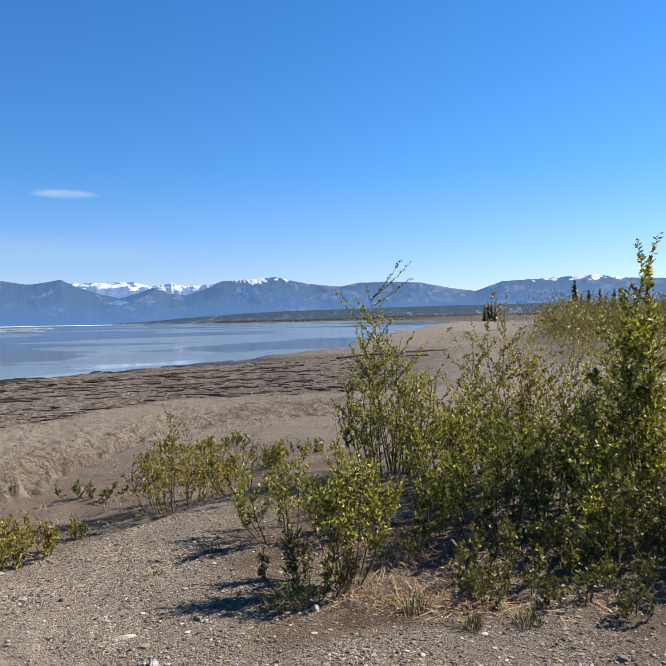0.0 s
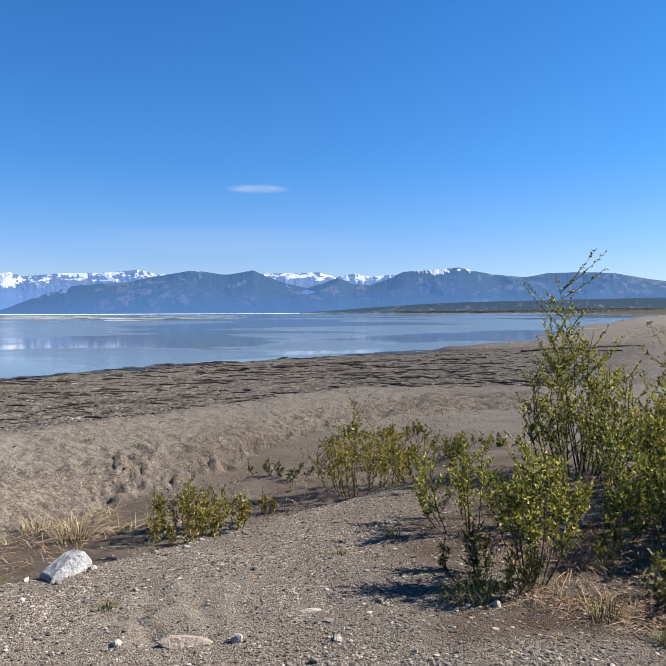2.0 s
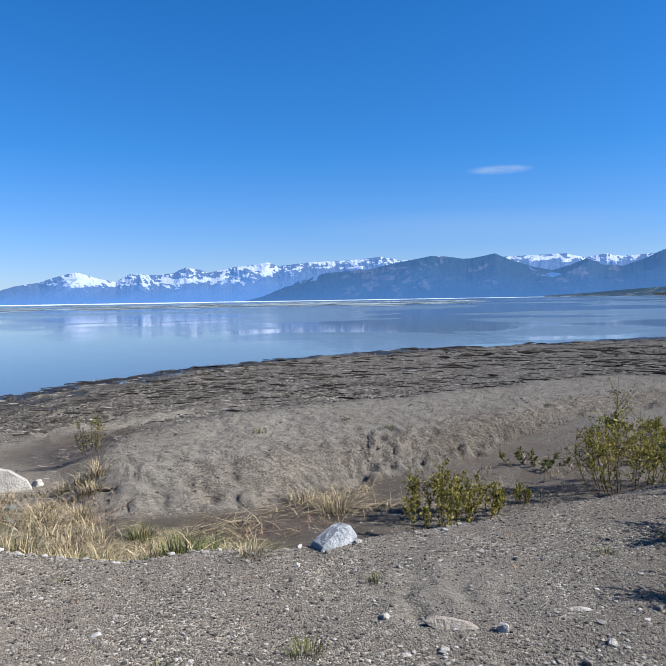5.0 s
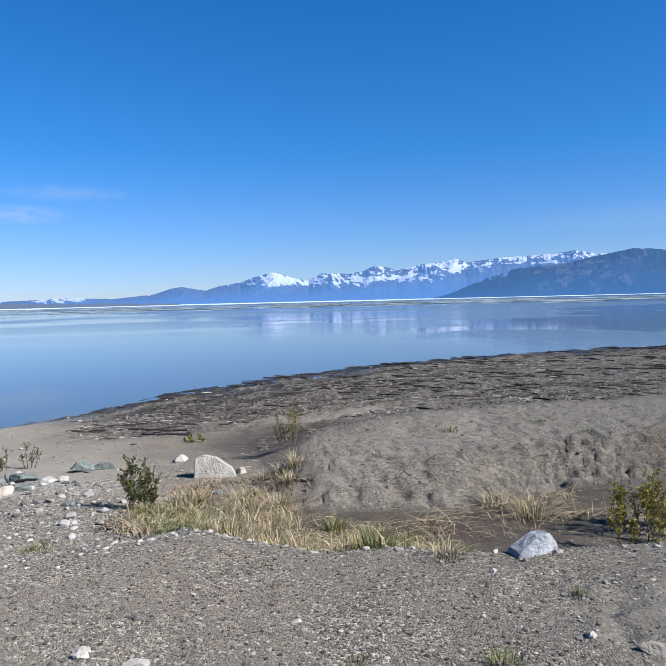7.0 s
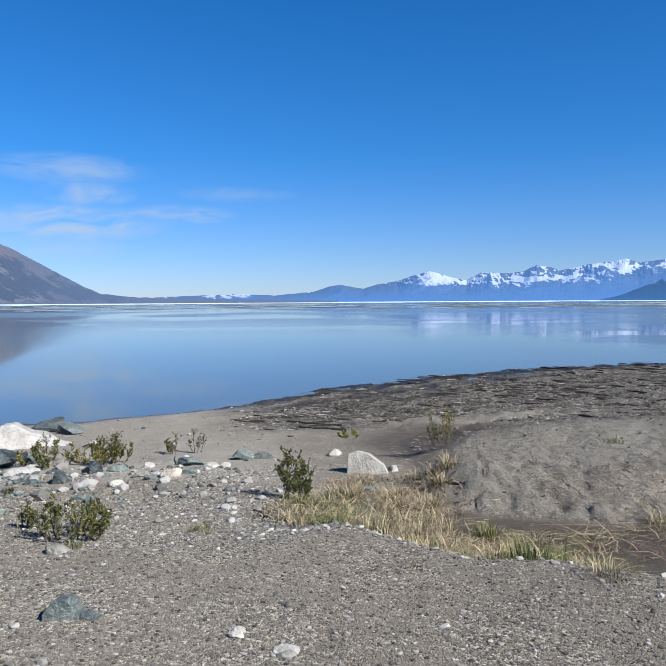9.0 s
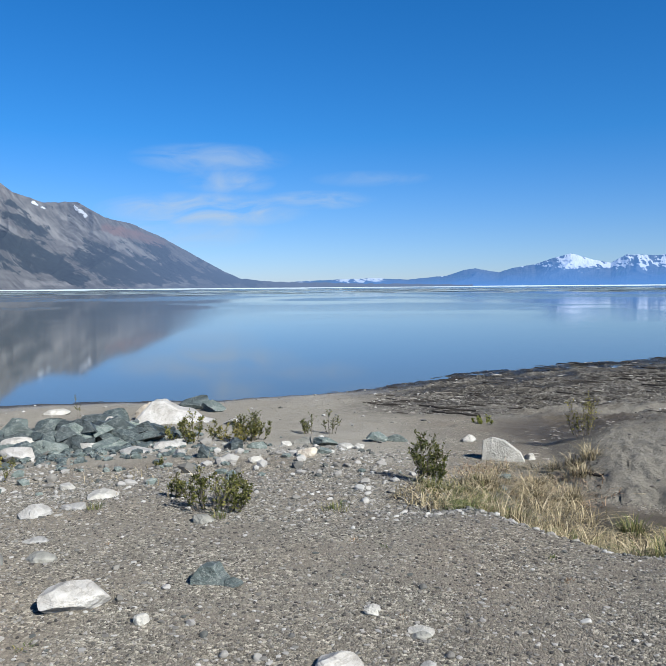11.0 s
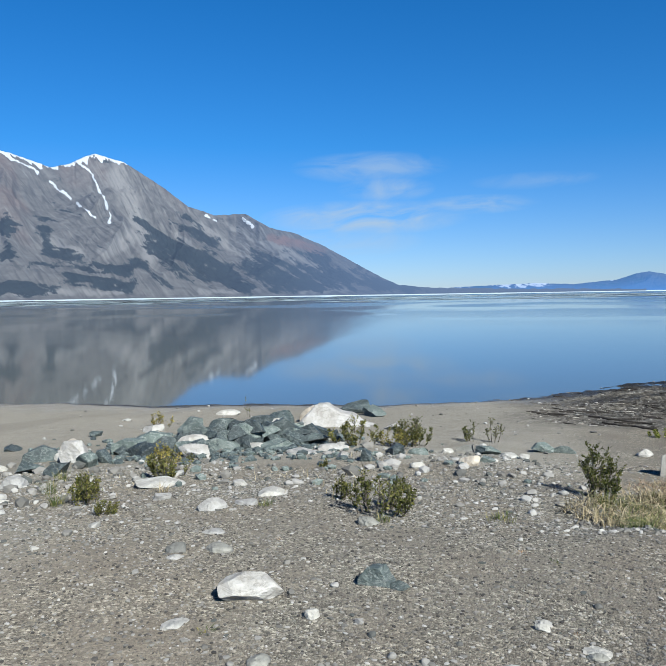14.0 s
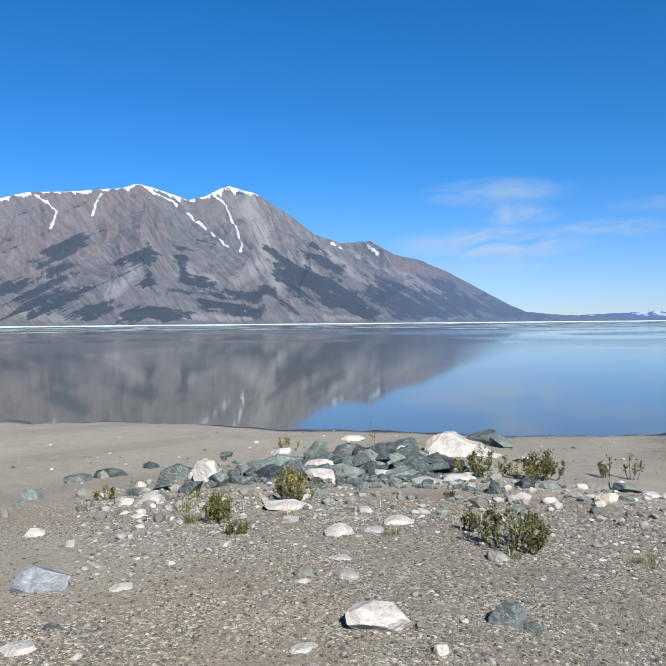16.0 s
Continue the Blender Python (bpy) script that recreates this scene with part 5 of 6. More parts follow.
def shrub(x, y, tall, wide, stems, leaves, size, seed, material, label, name="willow_shrub", bare=0.15, lean=(0, 0), group="shrubs on the shore", thick=0.006, twigs=10, spread=0.6):
    """A shrub of many thin rising stems with side twigs and leaves."""
    rng = np.random.default_rng(seed)
    ob = new(name)
    ob.matrix_world = pose(x, y, ground_at(x, y) - 0.015)
    places, ways = [], []
    for first in range(stems):
        a = rng.uniform(0, 2 * math.pi)
        reach = wide * 0.5 * math.sqrt(rng.uniform(0.02, 1 if first else 0.1))
        h = tall * (rng.uniform(0.62, 1.0) if first else 1.0) * (1 - 0.30 * reach / (wide * 0.5 + 1e-6))
        foot = np.array([math.cos(a), math.sin(a), 0]) * reach * spread
        tip = np.array([math.cos(a) * reach + lean[0] * h, math.sin(a) * reach + lean[1] * h, h])
        k = np.linspace(0, 1, 8)[:, None]
        bow = np.array([math.cos(a), math.sin(a), 0]) * reach * 0.12
        line = foot + (tip - foot) * k + bow * np.sin(k * math.pi) + rng.normal(scale=0.012 * tall, size=(8, 3)) * k
        v, f = tube(line, np.linspace(thick, thick * 0.22, 8))
        vs, fs, n = [v], [f], len(v)
        rods = [(line, bare)]
        for _ in range(twigs):
            u = rng.uniform(max(bare, 0.18), 0.92)
            i = min(int(u * 7), 6)
            root = line[i] + (line[i + 1] - line[i]) * (u * 7 - i)
            b = rng.uniform(0, 2 * math.pi)
            out = np.array([math.cos(b) * 0.75, math.sin(b) * 0.75, rng.uniform(0.35, 1.1)])
            ln = h * rng.uniform(0.12, 0.30) * (1.1 - 0.5 * u) * (1.5 if twigs > 9 else 1.0)
            kk = np.linspace(0, 1, 4)[:, None]
            twig = root + out * ln * kk + np.array([0, 0, 0.12 * ln]) * kk ** 2
            tv, tf = tube(twig, np.linspace(thick * 0.4, thick * 0.15, 4), 3)
            vs.append(tv)
            fs.append(tf + n)
            n += len(tv)
            rods.append((twig, 0.05))
        part("stem", tri_mesh("stem", np.concatenate(vs), np.concatenate(fs), BARK, True), ob, "thin grey-brown stem with twigs")
        total = leaves // stems
        share = int(total * 2.1) // len(rods) + 1
        for rod, start in rods:
            m = share * (2 if rod is line else 1)
            u = rng.uniform(start, 1.0, m) * (len(rod) - 1)
            i = np.minimum(u.astype(int), len(rod) - 2)
            q = rod[i] + (rod[i + 1] - rod[i]) * (u - i)[:, None]
            d = rod[i + 1] - rod[i]
            d /= np.linalg.norm(d, axis=1, keepdims=True) + 1e-9
            w = d * 0.55 + rng.normal(scale=0.6, size=(m, 3)) + [0, 0, 0.25]
            places.append(q)
            ways.append(w / (np.linalg.norm(w, axis=1, keepdims=True) + 1e-9))
    v, t = leaf_cloud(np.concatenate(places), np.concatenate(ways), size, rng)
    tagged(part("foliage", tri_mesh("foliage", v, t, material), ob), kind="stuff")
    return tagged(ob, label, "shrub", group=group)


def blades(count, radius, tall, seed, flop=0.5, width=0.004, rng=None, centre=None):
    """Grass blades as bent tapering strips."""
    rng = rng or np.random.default_rng(seed)
    if centre is None:
        a = rng.uniform(0, 2 * math.pi, count)
        q = radius * np.sqrt(rng.uniform(0, 1, count))
        base = np.stack([q * np.cos(a), q * np.sin(a), np.zeros(count)], -1)
        out = np.stack([np.cos(a), np.sin(a)], -1) * (q / max(radius, 1e-6))[:, None] + rng.normal(scale=0.45, size=(count, 2))
    else:
        base = centre
        out = rng.normal(scale=0.8, size=(count, 2))
    h = tall * rng.uniform(0.45, 1.1, count)
    bend = flop * rng.uniform(0.4, 1.5, count)
    rows = []
    side = np.stack([-out[:, 1], out[:, 0]], -1)
    side = side / (np.linalg.norm(side, axis=1, keepdims=True) + 1e-9)
    for k, w in ((0.0, 1.0), (0.4, 0.85), (0.75, 0.6), (1.0, 0.06)):
        lift = h * (k - 0.45 * np.minimum(bend, 1.6) * k * k)
        c = np.concatenate([base[:, :2] + out * (bend * h * k * k * 0.9 + 0.12 * h * k)[:, None], (base[:, 2] + np.maximum(lift, 0.006 * k))[:, None]], 1)
        s = np.concatenate([side * (width * 0.5 * w), np.zeros((count, 1))], 1)
        rows += [c - s, c + s]
    v = np.stack(rows, 1).reshape(-1, 3)
    k = np.arange(count)[:, None] * 8
    t = np.concatenate([k + q for q in ([0, 1, 3], [0, 3, 2], [2, 3, 5], [2, 5, 4], [4, 5, 7], [4, 7, 6])], 1).reshape(-1, 3)
    return v, t


def tuft(x, y, tall, wide, count, seed, material, label, flop=0.5, name="grass_tuft", width=0.004):
    v, t = blades(count, wide * 0.35, tall, seed, flop, width)
    ob = new(name, tri_mesh(name, v, t, material))
    ob.matrix_world = pose(x, y, ground_at(x, y) - 0.006)
    return tagged(ob, label, "grass", group="grass tufts on the shore")


# the willow thicket beside the gravel
for n, (az, r, tall, wide, stems, leaves) in enumerate([
        (56.2, 5.6, 0.80, 1.0, 10, 2000), (58.5, 6.4, 1.12, 1.2, 11, 2800), (61.0, 5.5, 1.00, 1.1, 11, 2600), (63.0, 6.8, 1.95, 1.1, 11, 3000),
        (64.8, 5.9, 1.50, 1.2, 11, 3000), (66.3, 7.2, 2.0, 1.2, 11, 3000), (68.2, 5.5, 0.95, 1.1, 11, 2800), (69.3, 6.3, 1.30, 1.2, 11, 3000),
        (74.5, 6.7, 1.95, 1.2, 11, 3200), (72.6, 6.2, 1.70, 1.0, 11, 3000),
        (58.6, 4.7, 0.40, 0.8, 8, 420), (62.8, 4.55, 0.36, 0.9, 9, 480), (66.8, 4.55, 0.34, 0.9, 9, 480), (70.3, 4.6, 0.34, 0.9, 9, 480),
        (60.0, 7.6, 1.0, 1.3, 9, 2200), (57.0, 7.3, 1.05, 1.1, 8, 1600), (65.5, 5.0, 0.60, 1.0, 10, 900), (71.5, 5.2, 0.60, 1.0, 10, 900),
        # unseen shrubs carrying the thicket on to the right, placed to shade its foot
        (75.6, 5.0, 0.85, 0.9, 10, 2000), (80.0, 5.0, 0.8, 0.9, 10, 2000), (84.0, 5.7, 1.3, 1.1, 11, 2600), (87.0, 6.3, 1.7, 1.2, 11, 3000), (78.5, 5.5, 1.1, 1.0, 11, 2600), (81.0, 5.9, 1.3, 1.1, 11, 2800), (79.5, 6.8, 1.6, 1.3, 11, 2600), (77.5, 7.6, 1.7, 1.4, 10, 2400)]):
    # the low front shrubs take the dark leaf to paint shade there
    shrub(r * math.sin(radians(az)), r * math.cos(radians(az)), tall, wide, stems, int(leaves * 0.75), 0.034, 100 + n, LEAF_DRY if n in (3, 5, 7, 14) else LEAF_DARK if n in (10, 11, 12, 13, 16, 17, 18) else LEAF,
          "dense green willow shrub with many thin stems beside the gravel", bare=0.04, group="willow thicket", twigs=12, spread=0.75)
shrub(6.1 * math.sin(radians(71.6)), 6.1 * math.cos(radians(71.6)), 2.42, 0.60, 8, 2600, 0.044, 131, LEAF, "tall upright leafy willow rising above the thicket", bare=0.1, group="willow thicket", twigs=8)
# the slender sapling with dark stems, its leafy skirt, and the low bush before it
shrub(6.06, 4.50, 2.16, 0.34, 5, 1700, 0.034, 140, LEAF, "slender willow sapling with a sparse open crown", bare=0.40, group="willow thicket", lean=(-0.09, 0.10), twigs=11, thick=0.009)
shrub(6.06, 4.62, 1.60, 1.2, 21, 4300, 0.033, 141, LEAF, "willow clump with many dark stems", bare=0.20, group="willow thicket", thick=0.010, twigs=10)
shrub(3.22, 2.76, 0.92, 0.76, 11, 2600, 0.026, 142, LEAF, "low bright green willow bush casting shade on gravel", bare=0.40, group="willow thicket", lean=(0.0, 0.10), spread=0.25, twigs=15)
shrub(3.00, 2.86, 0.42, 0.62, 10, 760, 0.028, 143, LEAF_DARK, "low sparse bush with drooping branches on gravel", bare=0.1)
shrub(3.75, 3.75, 0.80, 0.9, 10, 1400, 0.029, 144, LEAF, "small green willow bush on the gravel edge", bare=0.2, group="willow thicket")
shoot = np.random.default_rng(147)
for n in range(16):                                            # low leafy shoots at the thicket's foot, its shade painted by dark leaves
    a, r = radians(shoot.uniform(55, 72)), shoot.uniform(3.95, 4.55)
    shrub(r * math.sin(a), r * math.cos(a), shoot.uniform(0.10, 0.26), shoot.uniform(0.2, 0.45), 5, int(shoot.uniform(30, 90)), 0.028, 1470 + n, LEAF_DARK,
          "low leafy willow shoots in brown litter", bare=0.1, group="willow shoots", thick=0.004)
shrub(4.45, 5.05, 0.62, 0.8, 9, 520, 0.032, 145, LEAF, "small willow bush on dry sand", bare=0.2)
shrub(4.05, 3.35, 0.50, 0.7, 8, 500, 0.030, 146, LEAF, "small green willow shoots in brown litter", bare=0.1, group="willow thicket")
# bushes in the ditch
shrub(4.50, 6.12, 0.88, 1.00, 26, 2700, 0.030, 150, LEAF_DRY, "yellow-green willow bush in the sandy ditch", bare=0.04, spread=0.8, twigs=11, thick=0.004)
shrub(4.46, 6.18, 1.12, 0.45, 4, 160, 0.034, 151, LEAF, "thin willow shoots rising from a bush", bare=0.5)
shrub(2.45, 5.92, 0.60, 0.95, 28, 2900, 0.029, 152, LEAF_DRY, "yellowish willow bush beside the muddy ditch", bare=0.0, spread=0.85, twigs=11, thick=0.004)
shrub(2.95, 6.05, 0.33, 0.32, 6, 260, 0.030, 153, LEAF_DRY, "small yellowish shrub in the ditch", bare=0.05)
shrub(3.40, 6.25, 0.25, 0.26, 5, 180, 0.030, 154, LEAF_DRY, "small green shrub on the ditch edge", bare=0.05)
shrub(4.25, 7.55, 0.22, 0.9, 9, 420, 0.032, 155, LEAF_DARK, "low scrub in the sandy hollow", bare=0.05)
shrub(5.35, 7.45, 0.22, 1.0, 9, 380, 0.032, 156, LEAF_DARK, "low brown scrub on the sand", bare=0.05)
low = np.random.default_rng(58)
for n in range(18):
    a, r = radians(low.uniform(34, 48)), low.uniform(8.4, 11.2)
    shrub(r * math.sin(a), r * math.cos(a), low.uniform(0.12, 0.30), low.uniform(0.3, 0.8), 7, int(low.uniform(150, 360)), 0.03, 580 + n,
          LEAF_DRY if low.random() < 0.5 else LEAF_DARK, "low scrubby willow on the dry sand", bare=0.0, thick=0.004)
# shrubs among the stones
shrub(-1.98, 6.52, 0.54, 0.36, 11, 900, 0.032, 160, LEAF_DARK, "upright dark green shrub at the grass edge", bare=0.05)
shrub(-3.10, 4.60, 0.34, 0.72, 18, 800, 0.030, 161, LEAF_DARK, "low spreading green shrub among pale stones", bare=0.05)
shrub(-5.05, 8.65, 0.46, 0.62, 12, 800, 0.034, 162, LEAF_DARK, "low green shrub behind slate rocks", bare=0.05)
shrub(-5.75, 8.30, 0.42, 0.85, 14, 850, 0.034, 163, LEAF_DARK, "sparse green shrub before the white boulder", bare=0.05)
shrub(-5.95, 5.05, 0.34, 0.52, 11, 560, 0.030, 164, LEAF_DARK, "green shrub beside the slate rock heap", bare=0.05)
shrub(-5.55, 3.80, 0.30, 0.22, 6, 260, 0.030, 165, LEAF_DARK, "small upright green shrub among cobbles", bare=0.05)
shrub(-4.92, 3.53, 0.14, 0.20, 12, 420, 0.020, 166, LEAF_DARK, "small round dense green plant on gravel", bare=0.0, thick=0.003)
shrub(-7.70, 3.75, 0.20, 0.30, 6, 220, 0.030, 167, LEAF_DRY, "small yellow-green shrub among rocks", bare=0.0)
shrub(-4.64, 9.72, 0.32, 0.26, 5, 170, 0.032, 168, LEAF_DARK, "thin upright plant on the sand flat", bare=0.1, thick=0.005)
shrub(-4.38, 9.86, 0.41, 0.30, 4, 110, 0.030, 169, LEAF_DARK, "twiggy plant with few leaves on sand", bare=0.1, thick=0.005)
shrub(-10.3, 8.75, 0.34, 0.40, 7, 160, 0.034, 170, LEAF_DRY, "dry twiggy plant on the beach", bare=0.1, thick=0.005)
shrub(-3.66, 4.92, 0.24, 0.20, 5, 170, 0.028, 171, LEAF_DARK, "small green shrub on gravel", bare=0.05)
shrub(-4.90, 6.40, 0.11, 0.16, 5, 110, 0.024, 172, LEAF_DARK, "tiny green plant between stones", bare=0.0, thick=0.004)
shrub(-0.78, 9.62, 0.62, 0.46, 9, 330, 0.030, 173, LEAF_DRY, "dry yellow-brown bush at the end of the bank", bare=0.05, thick=0.005)
shrub(-2.50, 11.95, 0.17, 0.46, 8, 330, 0.030, 174, LEAF, "low green plant on the dark strand", bare=0.0, thick=0.004)
shrub(-7.6, 8.1, 0.75, 0.12, 2, 16, 0.03, 175, LEAF_DARK, "single bare twig standing among rocks", bare=0.6, thick=0.004, twigs=2)

shrub(-6.40, 5.43, 0.34, 0.48, 10, 420, 0.030, 176, LEAF_DRY, "olive bush growing against the slate rocks", bare=0.02)
shrub(-5.55, 3.84, 0.30, 0.36, 8, 420, 0.030, 177, LEAF_DARK, "small bushy green plant on the gravel edge", bare=0.02)
shrub(-5.20, 8.54, 0.34, 0.55, 9, 520, 0.034, 178, LEAF_DRY, "yellow-green bush beside the white boulder", bare=0.02)

# tufts
for n, (x, y, tall, wide, count) in enumerate([(-5.72, 3.62, 0.13, 0.18, 90), (-2.24, 4.97, 0.07, 0.30, 110), (-4.00, 4.38, 0.07, 0.16, 60), (1.31, 9.25, 0.12, 0.30, 70),
                                               (2.62, 9.73, 0.07, 0.2, 50), (3.04, 9.13, 0.12, 0.2, 60), (1.10, 3.83, 0.055, 0.15, 60), (0.54, 3.12, 0.07, 0.26, 130),
                                               (-0.12, 3.14, 0.045, 0.18, 70), (3.14, 1.87, 0.08, 0.16, 110), (3.35, 1.67, 0.085, 0.22, 130), (3.14, 2.22, 0.13, 0.24, 110),
                                               (3.17, 3.96, 0.08, 0.18, 60), (-6.35, 3.95, 0.16, 0.2, 90), (-7.0, 4.5, 0.15, 0.25, 90), (-2.9, 4.4, 0.08, 0.15, 50), (-1.55, 7.0, 0.16, 0.25, 110)]):
    tuft(x, y, tall, wide, count, 200 + n, GREEN_BLADE, "small green and brown grass tuft on gravel", 0.45)
for n, (x, y, tall, wide, count) in enumerate([(1.62, 6.62, 0.30, 0.40, 260), (1.40, 7.05, 0.22, 0.4, 130), (0.50, 4.43, 0.14, 0.26, 120),
                                               (-5.2, 4.35, 0.14, 0.2, 90), (-6.4, 4.4, 0.12, 0.2, 80)]):
    tuft(x, y, tall, wide, count, 240 + n, STRAW, "dry straw-coloured grass tussock", 0.9)


for n, (x, y, tall, wide, count) in enumerate([(-0.62, 4.35, 0.03, 0.10, 26), (-0.50, 4.02, 0.03, 0.08, 22), (-1.75, 4.12, 0.03, 0.10, 26), (-1.55, 4.10, 0.025, 0.08, 20), (0.42, 4.05, 0.03, 0.09, 22),
                                               (-1.18, 3.28, 0.02, 0.08, 18), (2.62, 3.85, 0.06, 0.16, 40), (2.2, 4.3, 0.04, 0.12, 26), (1.95, 3.75, 0.03, 0.10, 22), (2.35, 2.62, 0.03, 0.12, 24),
                                               (2.75, 2.2, 0.035, 0.12, 26), (-3.2, 3.6, 0.025, 0.1, 20), (-2.6, 2.35, 0.03, 0.1, 24), (-0.9, 2.6, 0.03, 0.1, 26), (0.9, 2.7, 0.03, 0.1, 22)]):
    tuft(x, y, tall, wide, count, 270 + n, RUST if n % 3 else GREEN_BLADE, "tiny withered weed on the gravel", 0.9, "dry_weed", 0.006)


clumps = np.random.default_rng(290)
for n in range(46):                                            # tussocks standing out of the matted straw
    k = clumps.uniform(0, 1)
    x, y = -1.75 + 2.5 * k + clumps.normal(0, 0.22), 6.35 - 1.25 * k ** 0.7 + clumps.normal(0, 0.28)
    if n % 4 == 0:
        x, y = clumps.uniform(-1.75, -0.6), clumps.uniform(6.6, 8.3)
    tuft(x, y, clumps.uniform(0.13, 0.27), clumps.uniform(0.22, 0.42), int(clumps.uniform(90, 170)), 2900 + n, GREEN_BLADE if n % 6 == 1 else STRAW,
         "thin green tussock among dry straw" if n % 6 == 1 else "dry straw-coloured grass tussock", clumps.uniform(0.5, 1.0), width=0.006)


def straw_patch(name, label, spots, count, tall, flop, seed, material, width=0.005, bare=-0.04):
    """Blades strewn over several oval spots (x, y, half-length, half-width, turn)."""
    rng = np.random.default_rng(seed)
    pts = []
    for x, y, a, b, turn in spots:
        m = int(count * a * b / sum(q[2] * q[3] for q in spots))
        w, q = rng.uniform(0, 2 * math.pi, m), np.sqrt(rng.uniform(0, 1, m))
        u, v = a * q * np.cos(w), b * q * np.sin(w)
        c, s = math.cos(radians(turn)), math.sin(radians(turn))
        px, py = x + u * c - v * s, y + u * s + v * c
        keep = fbm(px * 3.0, py * 3.0, 3, seed) + rng.normal(scale=0.12, size=m) > bare
        pts.append(np.stack([px[keep], py[keep]], -1))
    pts = np.concatenate(pts)
    base = np.concatenate([pts, ground(pts[:, 0], pts[:, 1])[:, None] - 0.004], 1)
    v, t = blades(len(base), 0, tall, seed, flop, width, rng, base)
    tagged(new(name, tri_mesh(name, v, t, material)), label, "dry grass", kind="stuff")


straw_patch("dry_grass", "matted dry yellow straw filling the ditch", [(-1.55, 6.0, 0.55, 0.50, 30), (-1.05, 5.75, 0.7, 0.45, -20), (-0.3, 5.35, 0.9, 0.42, -12), (0.35, 5.1, 0.6, 0.36, 0), (-1.2, 6.7, 0.6, 0.4, 0)], 3600, 0.20, 1.3, 301, STRAW, 0.008, 0.03)
straw_patch("dry_grass", "dry straw lying along the foot of the sand bank", [(0.6, 6.45, 0.8, 0.12, 8), (1.7, 7.05, 0.7, 0.12, 22), (-0.2, 6.05, 0.6, 0.2, 0), (1.9, 6.6, 0.5, 0.12, 10)], 900, 0.16, 2.8, 302, STRAW, 0.007)
straw_patch("dry_grass", "brown rotting grass matted in the ditch", [(-1.3, 6.0, 0.8, 0.5, -10), (-0.3, 5.5, 1.0, 0.42, -12), (0.6, 6.2, 1.0, 0.25, 5)], 700, 0.12, 2.2, 308, RUST, 0.007)
straw_patch("dry_grass", "thick tangled straw between the shrub and the grey stone", [(-1.45, 7.3, 0.50, 0.75, 0), (-0.95, 7.1, 0.5, 0.6, 0), (-1.65, 8.1, 0.35, 0.6, 10), (-1.1, 8.0, 0.4, 0.5, 0), (-0.5, 6.6, 0.5, 0.4, -15)], 2000, 0.17, 1.4, 311, STRAW, 0.008, 0.06)
straw_patch("dry_grass", "brown flattened grass around the grey stone", [(-1.4, 7.8, 0.6, 0.8, 0), (-0.9, 7.3, 0.6, 0.6, 0)], 900, 0.12, 2.0, 312, RUST, 0.008)
straw_patch("green_grass", "thin green grass among the straw", [(-1.0, 5.6, 0.8, 0.4, -20), (0.1, 5.1, 0.7, 0.3, -10), (-1.6, 6.3, 0.4, 0.4, 0)], 2400, 0.19, 1.5, 303, GREEN_BLADE)
straw_patch("dry_grass", "rust-brown dead grass and litter under the willows", [(2.95, 2.52, 0.42, 0.20, -30), (3.25, 2.45, 0.35, 0.25, -40), (5.6, 4.5, 0.6, 0.4, 0), (3.7, 3.0, 0.5, 0.4, -40), (4.4, 2.6, 0.9, 0.5, -50)], 2600, 0.12, 1.3, 304, RUST)
straw_patch("dry_grass", "sparse dry grass on the sand behind the bushes", [(4.0, 7.3, 0.9, 0.5, 30), (5.3, 7.6, 1.0, 0.6, 20), (3.6, 6.4, 0.5, 0.3, 30), (2.7, 5.75, 0.6, 0.16, 12)], 900, 0.13, 0.9, 305, STRAW)
straw_patch("dry_grass", "tufts of brown dry grass on the sandy hollow", [(6.0, 8.6, 1.2, 0.35, 30), (7.4, 8.2, 1.0, 0.4, 20), (5.0, 8.2, 0.8, 0.25, 35), (6.2, 7.2, 0.9, 0.4, 10), (8.4, 9.4, 1.2, 0.4, 30)], 900, 0.10, 1.4, 309, RUST, 0.006)
straw_patch("green_grass", "olive low growth on the sandy hollow", [(6.4, 8.9, 1.3, 0.3, 30), (7.0, 7.6, 0.9, 0.4, 20), (5.4, 7.9, 0.8, 0.25, 35), (8.9, 9.9, 1.4, 0.4, 30)], 900, 0.09, 1.1, 310, GREEN_BLADE, 0.006)
straw_patch("dry_grass", "brown litter and dead stalks along the foot of the thicket", [(3.35, 2.18, 0.42, 0.22, -45), (3.55, 1.88, 0.40, 0.20, -50), (3.75, 1.62, 0.40, 0.18, -55), (3.95, 2.05, 0.5, 0.3, -50)], 1700, 0.055, 2.4, 313, RUST, 0.005)
straw_patch("dry_grass", "bleached stalks lying at the edge of the thicket", [(3.25, 2.10, 0.42, 0.2, -45), (3.5, 1.75, 0.5, 0.2, -50), (3.0, 2.35, 0.3, 0.16, -35)], 260, 0.08, 3.2, 314, STRAW, 0.004)
straw_patch("green_grass", "dark green grass at the foot of the willow bush", [(2.85, 2.72, 0.30, 0.14, -35), (3.05, 2.75, 0.3, 0.15, -35)], 700, 0.13, 0.7, 306, GREEN_BLADE)
straw_patch("dry_grass", "scattered dry grass between the cobbles", [(-6.2, 4.3, 1.0, 0.5, -30), (-4.3, 5.5, 1.0, 0.6, -30), (-5.0, 7.5, 0.8, 0.5, -30)], 420, 0.11, 0.8, 307, STRAW)


